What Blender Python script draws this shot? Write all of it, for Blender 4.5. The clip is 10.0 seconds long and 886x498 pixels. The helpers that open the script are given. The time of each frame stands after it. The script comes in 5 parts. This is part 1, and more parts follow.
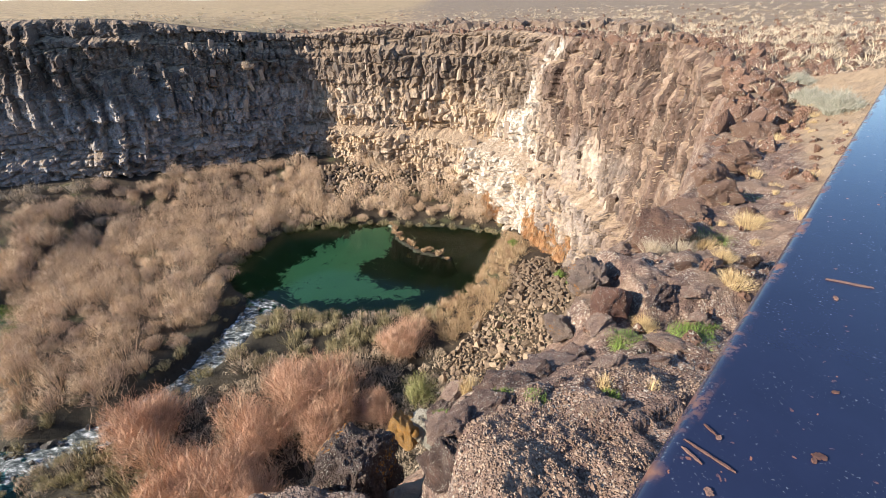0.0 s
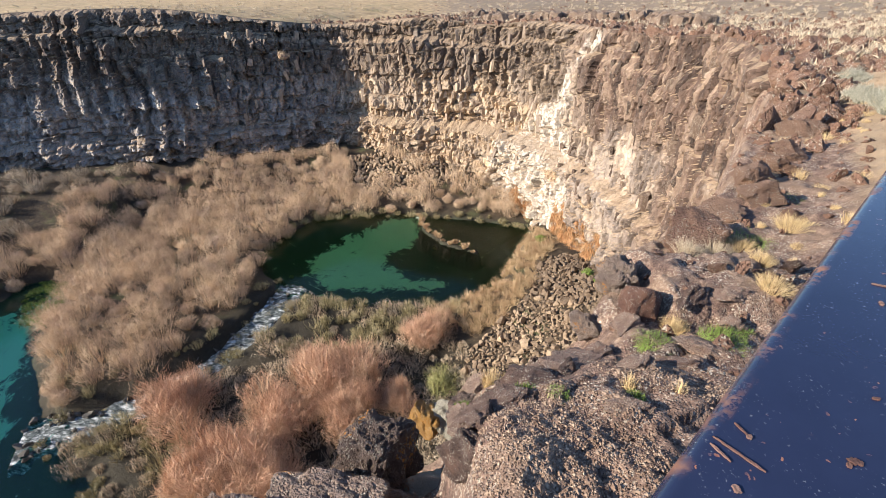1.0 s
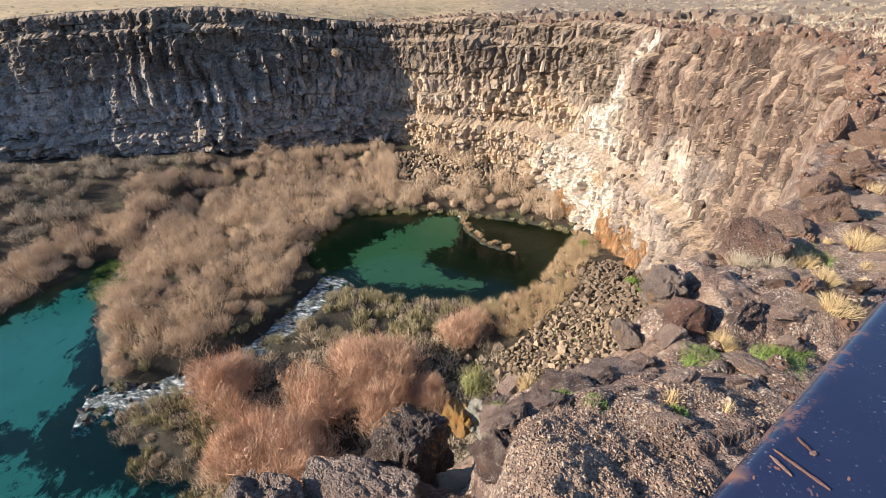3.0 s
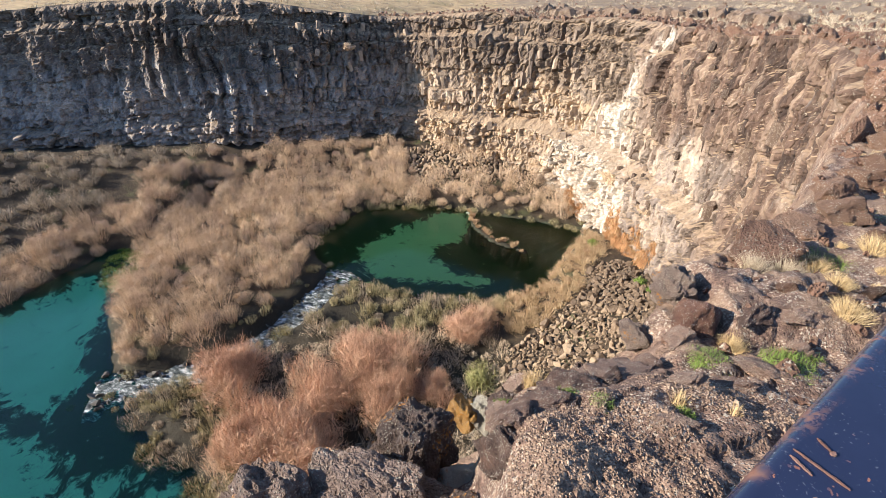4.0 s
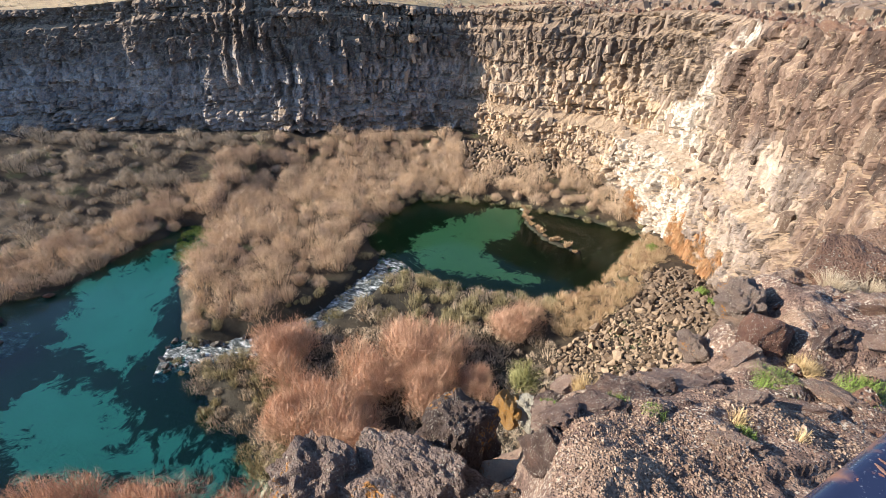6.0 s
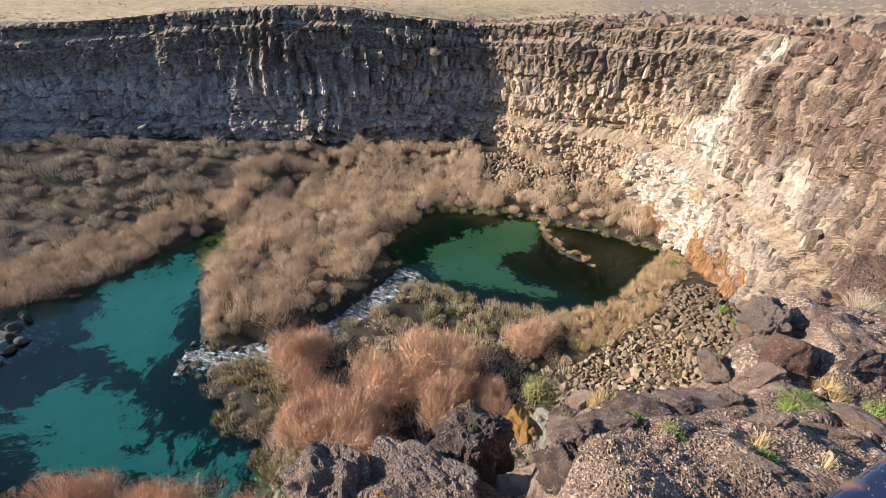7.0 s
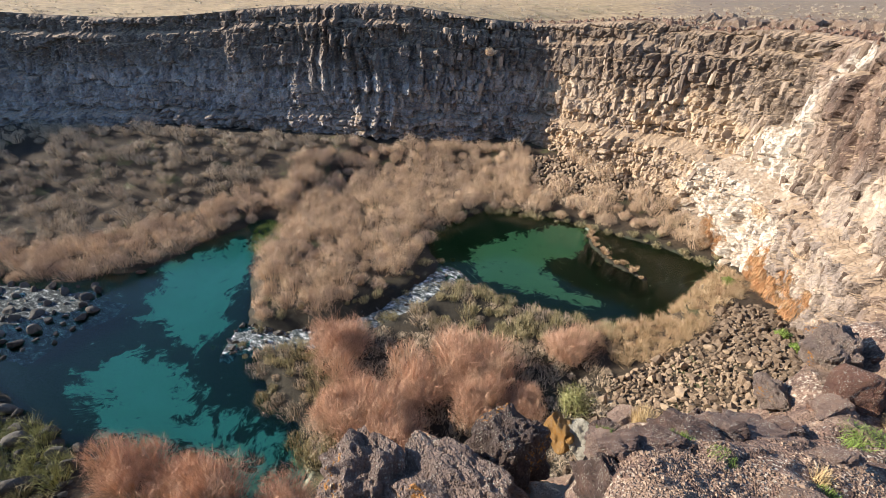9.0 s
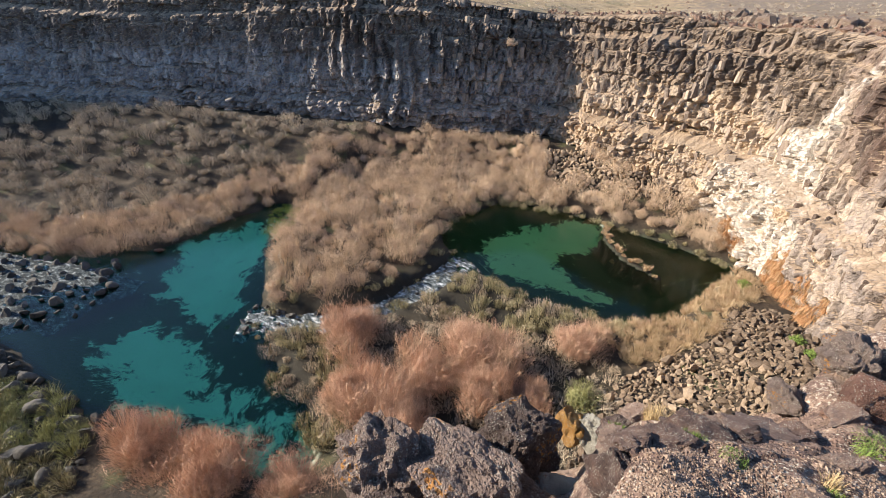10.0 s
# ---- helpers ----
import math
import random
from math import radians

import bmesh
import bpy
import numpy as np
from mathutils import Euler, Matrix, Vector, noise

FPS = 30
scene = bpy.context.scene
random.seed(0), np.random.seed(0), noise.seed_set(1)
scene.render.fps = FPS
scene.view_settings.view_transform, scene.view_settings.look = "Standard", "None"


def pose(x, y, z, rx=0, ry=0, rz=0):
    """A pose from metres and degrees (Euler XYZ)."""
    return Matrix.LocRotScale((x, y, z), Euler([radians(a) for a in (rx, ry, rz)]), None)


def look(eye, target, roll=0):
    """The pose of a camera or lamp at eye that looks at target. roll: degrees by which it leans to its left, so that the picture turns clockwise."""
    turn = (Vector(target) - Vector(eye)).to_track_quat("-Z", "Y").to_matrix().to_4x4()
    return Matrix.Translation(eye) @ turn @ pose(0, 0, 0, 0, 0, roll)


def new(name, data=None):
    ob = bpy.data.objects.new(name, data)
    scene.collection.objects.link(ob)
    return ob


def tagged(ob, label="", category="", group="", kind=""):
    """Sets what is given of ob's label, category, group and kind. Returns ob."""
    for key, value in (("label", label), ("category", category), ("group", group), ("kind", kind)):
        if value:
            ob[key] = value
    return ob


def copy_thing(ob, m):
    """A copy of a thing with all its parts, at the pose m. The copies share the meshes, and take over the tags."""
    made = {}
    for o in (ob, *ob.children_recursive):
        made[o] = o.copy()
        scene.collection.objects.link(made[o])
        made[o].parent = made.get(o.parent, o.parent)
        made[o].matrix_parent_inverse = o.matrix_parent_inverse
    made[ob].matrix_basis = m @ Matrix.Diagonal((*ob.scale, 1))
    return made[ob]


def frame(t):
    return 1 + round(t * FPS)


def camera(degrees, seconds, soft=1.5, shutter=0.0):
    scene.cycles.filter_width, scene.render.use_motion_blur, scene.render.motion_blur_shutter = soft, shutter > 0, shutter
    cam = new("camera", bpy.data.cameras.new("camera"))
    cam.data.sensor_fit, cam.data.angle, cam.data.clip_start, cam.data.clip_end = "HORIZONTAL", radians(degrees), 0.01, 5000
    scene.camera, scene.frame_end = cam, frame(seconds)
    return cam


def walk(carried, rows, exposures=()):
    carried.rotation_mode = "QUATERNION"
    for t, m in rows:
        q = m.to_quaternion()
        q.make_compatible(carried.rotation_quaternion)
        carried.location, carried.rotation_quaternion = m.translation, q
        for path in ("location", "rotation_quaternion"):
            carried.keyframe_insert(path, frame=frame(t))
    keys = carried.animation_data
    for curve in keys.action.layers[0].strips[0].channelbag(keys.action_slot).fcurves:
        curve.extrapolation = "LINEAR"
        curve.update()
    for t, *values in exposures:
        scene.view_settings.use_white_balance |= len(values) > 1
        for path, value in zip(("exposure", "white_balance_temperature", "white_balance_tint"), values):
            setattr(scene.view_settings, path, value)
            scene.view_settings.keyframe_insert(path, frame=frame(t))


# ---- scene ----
cam = camera(89.97, 10.0, soft=0.7)

# seconds, eye x y z, heading to the left of +y, pitch, lean
PATH = (
    (0, 0.042, 0.039, 21.989, 0.00, -28.37, -0.73),
    (0.5, 0.039, 0.036, 21.987, 1.42, -28.93, -0.48),
    (1, 0.038, 0.033, 21.989, 3.88, -29.26, -0.61),
    (1.5, 0.035, 0.029, 21.990, 6.38, -29.21, -1.00),
    (2, 0.033, 0.028, 21.990, 8.10, -29.19, -0.94),
    (2.5, 0.031, 0.026, 21.990, 9.26, -29.23, -0.79),
    (4, 0.017, 0.016, 21.993, 10.95, -29.85, 0.12),
    (4.5, 0.012, 0.012, 21.994, 13.05, -30.22, -0.15),
    (5, 0.001, 0.000, 22.000, 15.05, -30.63, -0.20),
    (5.5, -0.011, -0.013, 22.008, 16.93, -30.93, -0.15),
    (7, -0.014, -0.044, 22.022, 20.96, -29.23, 0.05),
    (7.5, -0.018, -0.053, 22.027, 22.16, -28.56, 0.09),
    (8, -0.027, -0.061, 22.033, 23.76, -28.58, 0.10),
    (8.5, -0.036, -0.066, 22.032, 25.66, -28.86, 0.26),
    (9, -0.046, -0.076, 22.031, 27.26, -29.29, 0.60),
    (9.5, -0.063, -0.104, 22.047, 27.75, -29.94, 1.47),
    (10, -0.087, -0.150, 22.070, 29.02, -30.56, 2.08),
)


def aim(x, y, z, yaw, pitch, roll):
    a, b = radians(yaw), radians(pitch)
    way = Vector((-math.sin(a) * math.cos(b), math.cos(a) * math.cos(b), math.sin(b)))
    eye = Vector((x, y, z))
    return look(eye, eye + way, roll)


walk(cam, [(row[0], aim(*row[1:])) for row in PATH], exposures=[(0.0, 1.13), (2.5, 1.11), (4.2, 1.22), (5.5, 1.28), (6.5, 1.17), (8.0, 1.02), (9.2, 1.11), (10.0, 1.13)])

# ---- world, sun ----
SUN_WAY = Vector((-0.944, -0.330, 0.0)).normalized()   # level direction towards the sun
SUN_EL = radians(24)
world = bpy.data.worlds.new("sky")
scene.world = world
world.use_nodes = True
wn = world.node_tree
bg = wn.nodes["Background"]
skytex = wn.nodes.new("ShaderNodeTexSky")
skytex.sky_type = "NISHITA"
skytex.sun_disc = False
skytex.sun_elevation = SUN_EL
skytex.sun_rotation = math.atan2(SUN_WAY.x, SUN_WAY.y)
skytex.altitude = 900
skytex.ozone_density = 3.5
skytex.dust_density = 0.4
wn.links.new(skytex.outputs[0], bg.inputs[0])
bg.inputs[1].default_value = 0.122
sun = new("sun", bpy.data.lights.new("sun", "SUN"))
sun.data.energy = 5.0
sun.data.angle = radians(0.53)
sun.data.color = (1.0, 0.885, 0.735)
sun_dir = SUN_WAY * math.cos(SUN_EL) + Vector((0, 0, math.sin(SUN_EL)))
sun.matrix_world = look(sun_dir * 100, (0, 0, 0))
scene.view_settings.exposure = 0.82

rng = np.random.default_rng(7)


# ---- numeric noise ----
def hash3(ix, iy, iz):
    h = (ix.astype(np.int64) * 374761393 + iy.astype(np.int64) * 668265263 + iz.astype(np.int64) * 2147483647) & 0xFFFFFFFF
    h = ((h ^ (h >> 13)) * 1274126177) & 0xFFFFFFFF
    h = (h ^ (h >> 16)) & 0xFFFFFFFF
    return h.astype(np.float64) / 0xFFFFFFFF


def vnoise(x, y, z=0.0):
    """Smooth value noise from -1 to 1."""
    x, y, z = np.broadcast_arrays(np.asarray(x, float), np.asarray(y, float), np.asarray(z, float))
    ix, iy, iz = np.floor(x), np.floor(y), np.floor(z)
    fx, fy, fz = x - ix, y - iy, z - iz
    fx, fy, fz = (q * q * (3 - 2 * q) for q in (fx, fy, fz))
    out = 0.0
    for a in (0, 1):
        for b in (0, 1):
            for c in (0, 1):
                w = (fx if a else 1 - fx) * (fy if b else 1 - fy) * (fz if c else 1 - fz)
                out = out + w * hash3(ix + a, iy + b, iz + c)
    return out * 2 - 1


def fbm(x, y, z=0.0, octaves=4):
    out, amp = 0.0, 0.5
    for k in range(octaves):
        out = out + amp * vnoise(np.asarray(x) * 2**k + 17 * k, np.asarray(y) * 2**k - 9 * k, np.asarray(z) * 2**k + 5 * k)
        amp *= 0.5
    return out


def smooth(a, b, x):
    q = np.clip((np.asarray(x, float) - a) / (b - a), 0, 1)
    return q * q * (3 - 2 * q)


def worley(x, y, z, seed=0):
    """Distance to the nearest of scattered points, one a unit cell, and that point's random number."""
    ix, iy, iz = np.floor(x), np.floor(y), np.floor(z)
    best, ident = np.full(np.shape(x), 9.0), np.zeros(np.shape(x))
    for a in (-1, 0, 1):
        for b in (-1, 0, 1):
            for c in (-1, 0, 1):
                cx, cy, cz = ix + a, iy + b, iz + c
                d = np.sqrt((cx + hash3(cx, cy, cz + seed) - x) ** 2 + (cy + hash3(cx + 31, cy, cz + seed) - y) ** 2
                            + (cz + hash3(cx, cy + 57, cz + seed) - z) ** 2)
                nearer = d < best
                best = np.where(nearer, d, best)
                ident = np.where(nearer, hash3(cx + 91, cy + 13, cz + seed), ident)
    return best, ident


# ---- mesh helpers ----
def mesh(name, verts, faces, material, flat=True):
    """A mesh from arrays: verts (n, 3), faces: a list of arrays (m, k)."""
    me = bpy.data.meshes.new(name)
    faces = [np.asarray(f, np.int32) for f in (faces if isinstance(faces, list) else [faces]) if len(f)]
    loops = np.concatenate([f.ravel() for f in faces])
    sizes = np.concatenate([np.full(len(f), f.shape[1], np.int32) for f in faces])
    me.vertices.add(len(verts))
    me.vertices.foreach_set("co", np.asarray(verts, np.float32).ravel())
    me.loops.add(len(loops))
    me.loops.foreach_set("vertex_index", loops)
    me.polygons.add(len(sizes))
    me.polygons.foreach_set("loop_start", np.r_[0, np.cumsum(sizes)[:-1]].astype(np.int32))
    me.polygons.foreach_set("use_smooth", np.full(len(sizes), not flat))
    me.update(calc_edges=True)
    me.validate()
    if material:
        me.materials.append(material)
    return me


def part(name, data, parent, label="", kind=""):
    """Links a mesh under a thing or a part."""
    ob = new(name, data)
    ob.parent = parent
    return tagged(ob, label, kind=kind)


def grid_faces(nu, nv):
    i = np.arange(nu * nv).reshape(nu, nv)
    return np.stack([i[:-1, :-1], i[1:, :-1], i[1:, 1:], i[:-1, 1:]], -1).reshape(-1, 4)


def attribute(me, name, values):
    a = me.attributes.new(name, "FLOAT", "POINT")
    a.data.foreach_set("value", np.asarray(values, np.float32).ravel())


def inside(px, py, poly):
    out = np.zeros(np.shape(px), bool)
    n = len(poly)
    for k in range(n):
        (x0, y0), (x1, y1) = poly[k], poly[(k + 1) % n]
        if y0 == y1:
            continue
        hit = ((y0 > py) != (y1 > py)) & (px < (x1 - x0) * (py - y0) / (y1 - y0) + x0)
        out ^= hit
    return out


def line_dist(px, py, line, closed=False):
    """Distance to a polyline and the place along it, in stations."""
    best, where = np.full(np.shape(px), 1e9), np.zeros(np.shape(px))
    n = len(line)
    for k in range(n if closed else n - 1):
        (x0, y0), (x1, y1) = line[k][:2], line[(k + 1) % n][:2]
        dx, dy = x1 - x0, y1 - y0
        t = np.clip(((px - x0) * dx + (py - y0) * dy) / (dx * dx + dy * dy + 1e-9), 0, 1)
        d = np.hypot(px - x0 - t * dx, py - y0 - t * dy)
        nearer = d < best
        best, where = np.where(nearer, d, best), np.where(nearer, k + t, where)
    return best, where


def signed(px, py, poly):
    """Distance to a polygon's edge, positive inside."""
    d, _ = line_dist(px, py, poly, True)
    return np.where(inside(px, py, poly), d, -d)


# ---- materials ----
class Mat:
    def __init__(self, name):
        self.m = bpy.data.materials.new(name)
        self.m.use_nodes = True
        self.t = self.m.node_tree
        self.bsdf = self.t.nodes["Principled BSDF"]
        self.coord = self.t.nodes.new("ShaderNodeTexCoord").outputs["Object"]

    def node(self, kind, **values):
        n = self.t.nodes.new(kind)
        for key, v in values.items():
            self.put(n.inputs[key], v)
        return n

    def put(self, socket, v):
        if isinstance(v, bpy.types.NodeSocket):
            self.t.links.new(v, socket)
        elif isinstance(v, tuple) and len(v) == 3 and socket.type == "RGBA":
            socket.default_value = (*v, 1)
        else:
            socket.default_value = v

    def stretched(self, sx, sy, sz, turn=0.0):
        n = self.node("ShaderNodeMapping")
        self.put(n.inputs["Vector"], self.coord)
        n.inputs["Scale"].default_value = (sx, sy, sz)
        n.inputs["Rotation"].default_value = (0, 0, turn)
        return n.outputs[0]

    def noise(self, scale, detail=5.0, rough=0.55, vec=None, warp=0.0):
        n = self.node("ShaderNodeTexNoise", Scale=scale, Detail=detail, Roughness=rough, Distortion=warp)
        self.put(n.inputs["Vector"], vec or self.coord)
        return n.outputs["Fac"]

    def cells(self, scale, feature="F1", vec=None, what="Distance"):
        n = self.t.nodes.new("ShaderNodeTexVoronoi")
        n.feature = feature
        n.inputs["Scale"].default_value = scale
        self.put(n.inputs["Vector"], vec or self.coord)
        return n.outputs[what]

    def ramp(self, fac, *stops):
        n = self.t.nodes.new("ShaderNodeValToRGB")
        self.put(n.inputs[0], fac)
        r = n.color_ramp
        while len(r.elements) < len(stops):
            r.elements.new(0.5)
        for e, (p, c) in zip(r.elements, stops):
            e.position = p
            e.color = (*c, 1) if isinstance(c, tuple) else (c, c, c, 1)
        return n.outputs[0]

    def mix(self, fac, a, b, mode="MIX"):
        n = self.t.nodes.new("ShaderNodeMix")
        n.data_type, n.blend_type = "RGBA", mode
        self.put(n.inputs[0], fac)
        self.put(n.inputs[6], a)
        self.put(n.inputs[7], b)
        return n.outputs[2]

    def math(self, op, a, b=0.0, c=0.0):
        n = self.t.nodes.new("ShaderNodeMath")
        n.operation = op
        for k, v in enumerate((a, b, c)):
            self.put(n.inputs[k], v)
        return n.outputs[0]

    def axis(self, which):
        n = self.node("ShaderNodeSeparateXYZ")
        self.put(n.inputs[0], self.coord)
        return n.outputs[which]

    def span(self, v, a, b):
        """0 below a, 1 above b."""
        n = self.t.nodes.new("ShaderNodeMapRange")
        n.interpolation_type = "SMOOTHSTEP"
        self.put(n.inputs[0], v)
        n.inputs[1].default_value, n.inputs[2].default_value = a, b
        return n.outputs[0]

    def island(self):
        return self.t.nodes.new("ShaderNodeNewGeometry").outputs["Random Per Island"]

    def each(self):
        return self.t.nodes.new("ShaderNodeObjectInfo").outputs["Random"]

    def named(self, name):
        n = self.t.nodes.new("ShaderNodeAttribute")
        n.attribute_name = name
        return n.outputs["Fac"]

    def upward(self):
        n = self.node("ShaderNodeSeparateXYZ")
        self.put(n.inputs[0], self.t.nodes.new("ShaderNodeNewGeometry").outputs["Normal"])
        return n.outputs[2]

    def bump(self, height, strength=0.5, distance=0.05):
        n = self.node("ShaderNodeBump", Strength=strength, Distance=distance)
        self.put(n.inputs["Height"], height)
        self.put(self.bsdf.inputs["Normal"], n.outputs[0])
        return n.outputs[0]

    def done(self, colour, rough=0.9, metal=0.0, spec=0.3):
        self.put(self.bsdf.inputs["Base Color"], colour)
        self.put(self.bsdf.inputs["Roughness"], rough)
        self.bsdf.inputs["Metallic"].default_value = metal
        self.bsdf.inputs["Specular IOR Level"].default_value = spec
        return self.m


def cliff_material():
    k = Mat("basalt_cliff")
    tone = k.named("tone")
    n2 = k.noise(3.0, 6, 0.65)
    both = k.math("ADD", k.math("MULTIPLY", tone, 0.6), k.math("MULTIPLY", n2, 0.4))
    base = k.ramp(both, (0.2, (0.10, 0.080, 0.068)), (0.46, (0.34, 0.27, 0.21)), (0.75, (0.60, 0.485, 0.36)))
    # tan weathering in bands and patches
    tan = k.span(k.noise(0.22, 5, 0.6, k.stretched(1, 1, 2.6)), 0.42, 0.58)
    base = k.mix(k.math("MULTIPLY", tan, 0.75), base, k.mix(tone, (0.34, 0.24, 0.15), (0.66, 0.50, 0.335)))
    # cool grey of the long far wall: its bluish shade put into the basalt colour
    grey = k.ramp(both, (0.2, (0.075, 0.079, 0.091)), (0.46, (0.25, 0.253, 0.268)), (0.75, (0.46, 0.44, 0.42)))
    base = k.mix(k.math("MULTIPLY", k.named("grey"), 0.8), base, grey)
    # dark varnished upper band
    upper = k.span(k.math("ADD", k.axis(2), k.math("MULTIPLY", k.noise(0.35, 6), 8.0)), 15.2, 19.8)
    base = k.mix(k.math("MULTIPLY", upper, 0.85), base, k.mix(n2, (0.04, 0.031, 0.027), (0.185, 0.135, 0.105)))
    # grey slabs and pale tan scars on the broad face beside the seeps
    slab = k.ramp(both, (0.26, (0.085, 0.066, 0.056)), (0.42, (0.205, 0.162, 0.133)), (0.56, (0.34, 0.275, 0.22)), (0.74, (0.58, 0.475, 0.37)))
    scar = k.span(k.noise(0.42, 5, 0.6), 0.47, 0.60)
    slab = k.mix(k.math("MULTIPLY", scar, 0.6), slab, k.mix(n2, (0.17, 0.14, 0.125), (0.36, 0.305, 0.27)))
    base = k.mix(k.named("slab"), base, slab)
    # red brown varnish
    brown = k.ramp(both, (0.3, (0.048, 0.032, 0.026)), (0.5, (0.135, 0.088, 0.067)), (0.76, (0.31, 0.225, 0.165)))
    base = k.mix(k.math("MULTIPLY", k.named("brown"), k.span(k.noise(0.7, 5, 0.65), 0.24, 0.44)), base, brown)
    # pale mineral crust where the springs seep
    crust = k.math("MULTIPLY", k.named("crust"), k.span(k.math("ADD", n2, k.math("MULTIPLY", tone, 0.4)), 0.46, 0.72))
    base = k.mix(crust, base, k.mix(n2, (0.44, 0.37, 0.30), (0.78, 0.72, 0.63)))
    debris = k.math("MULTIPLY", k.span(k.upward(), 0.55, 0.8), k.span(k.noise(1.2, 5, 0.6), 0.30, 0.45))
    base = k.mix(k.math("MULTIPLY", debris, 0.7), base, k.mix(n2, (0.26, 0.18, 0.115), (0.50, 0.37, 0.245)))
    # lichen flecks
    fleck = k.span(k.noise(9.0, 3, 0.6), 0.63, 0.70)
    base = k.mix(k.math("MULTIPLY", fleck, 0.5), base, (0.55, 0.49, 0.39))
    # open joints between the blocks
    bend = k.node("ShaderNodeVectorMath")
    k.put(bend.inputs[0], k.stretched(1.0, 1.0, 0.75))
    wave = k.node("ShaderNodeTexNoise", Scale=1.1, Detail=3.0)
    k.put(wave.inputs["Vector"], k.coord)
    k.put(bend.inputs[1], wave.outputs["Color"])
    joint = k.math("MINIMUM", k.span(k.cells(1.0, "DISTANCE_TO_EDGE", bend.outputs[0]), 0.0, 0.05), k.math("ADD", 0.5, k.math("MULTIPLY", 0.5, k.span(k.cells(2.7, "DISTANCE_TO_EDGE", bend.outputs[0]), 0.0, 0.06))))
    base = k.mix(k.math("MULTIPLY", k.math("SUBTRACT", 1.0, joint), 0.2), base, (0.03, 0.022, 0.018))
    facet = k.cells(2.7, "F1", bend.outputs[0])
    k.bump(k.math("ADD", k.math("ADD", k.noise(6.0, 8, 0.7), k.math("MULTIPLY", facet, -0.8)), k.math("MULTIPLY", joint, 0.5)), 0.8, 0.12)
    return k.done(base, 0.92)


def ground_material():
    """Dry grass, bare soil and stone on the plateau."""
    k = Mat("plateau_ground")
    a, b, c = k.noise(0.05, 6), k.noise(0.6, 6, 0.65), k.noise(7.0, 5, 0.65)
    col = k.ramp(k.math("ADD", k.math("MULTIPLY", b, 0.6), k.math("MULTIPLY", c, 0.4)),
                 (0.3, (0.15, 0.105, 0.062)), (0.5, (0.36, 0.26, 0.145)), (0.72, (0.54, 0.405, 0.235)))
    green = k.span(k.noise(0.25, 5, 0.6), 0.54, 0.66)
    col = k.mix(k.math("MULTIPLY", green, 0.5), col, (0.21, 0.19, 0.085))
    side = k.span(k.axis(0), -16.0, 2.0)
    stone = k.span(k.math("ADD", k.noise(0.9, 6, 0.7), k.math("MULTIPLY", side, 0.2)), 0.55, 0.65)
    col = k.mix(k.math("MULTIPLY", stone, 0.7), col, k.mix(c, (0.08, 0.06, 0.05), (0.22, 0.17, 0.14)))
    k.bump(k.noise(5.0, 8, 0.7), 0.6, 0.12)
    return k.done(col, 0.95)


def floor_material():
    """Canyon floor: leaf litter, dead grass, wet black margins, shade painted between the willows; pale and weedy where
    it lies under water.
    """
    k = Mat("canyon_floor")
    z = k.axis(2)
    b, c = k.noise(0.5, 6, 0.6), k.noise(5.0, 6, 0.7)
    land = k.ramp(k.math("ADD", k.math("MULTIPLY", b, 0.5), k.math("MULTIPLY", c, 0.5)),
                  (0.38, (0.016, 0.012, 0.009)), (0.54, (0.058, 0.042, 0.027)), (0.74, (0.19, 0.135, 0.085)))
    moss = k.span(k.noise(0.35, 4), 0.56, 0.66)
    land = k.mix(k.math("MULTIPLY", moss, 0.4), land, (0.10, 0.115, 0.045))
    sand = k.named("sand")
    bed_pale = k.mix(k.math("MULTIPLY", k.math("ADD", c, b), 0.5), (0.50, 0.62, 0.42), (0.90, 0.97, 0.80))
    bed_dark = k.mix(c, (0.012, 0.02, 0.014), (0.09, 0.115, 0.07))
    patch = k.math("ADD", k.math("MULTIPLY_ADD", sand, 0.66, 0.16), k.math("MULTIPLY", k.math("SUBTRACT", k.noise(0.7, 10, 0.74, None, 0.5), 0.5), 2.3))
    bed = k.mix(k.span(patch, 0.40, 0.62), bed_dark, bed_pale)
    # dark wet mud at the margins; the same colour paints shade between the willows
    land = k.mix(k.named("damp_shade"), land, k.mix(c, (0.012, 0.011, 0.008), (0.05, 0.042, 0.028)))
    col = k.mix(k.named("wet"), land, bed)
    k.bump(k.noise(3.0, 8, 0.7), 0.7, 0.15)
    return k.done(col, 0.9)


def water_material(name, tint, ripple, strength):
    k = Mat(name)
    k.t.nodes.remove(k.bsdf)
    clear = k.node("ShaderNodeBsdfTransparent", Color=tint)
    gloss = k.node("ShaderNodeBsdfGlossy", Roughness=0.06)
    bump = k.node("ShaderNodeBump", Strength=strength, Distance=0.05)
    k.put(bump.inputs["Height"], k.noise(ripple, 4, 0.6, k.stretched(1, 2.2, 1, 0.5)))
    k.put(gloss.inputs["Normal"], bump.outputs[0])
    fres = k.node("ShaderNodeFresnel", IOR=1.33)
    k.put(fres.inputs["Normal"], bump.outputs[0])
    m = k.t.nodes.new("ShaderNodeMixShader")
    k.put(m.inputs[0], fres.outputs[0])
    k.put(m.inputs[1], clear.outputs[0])
    k.put(m.inputs[2], gloss.outputs[0])
    k.t.links.new(m.outputs[0], k.t.nodes["Material Output"].inputs["Surface"])
    return k.m


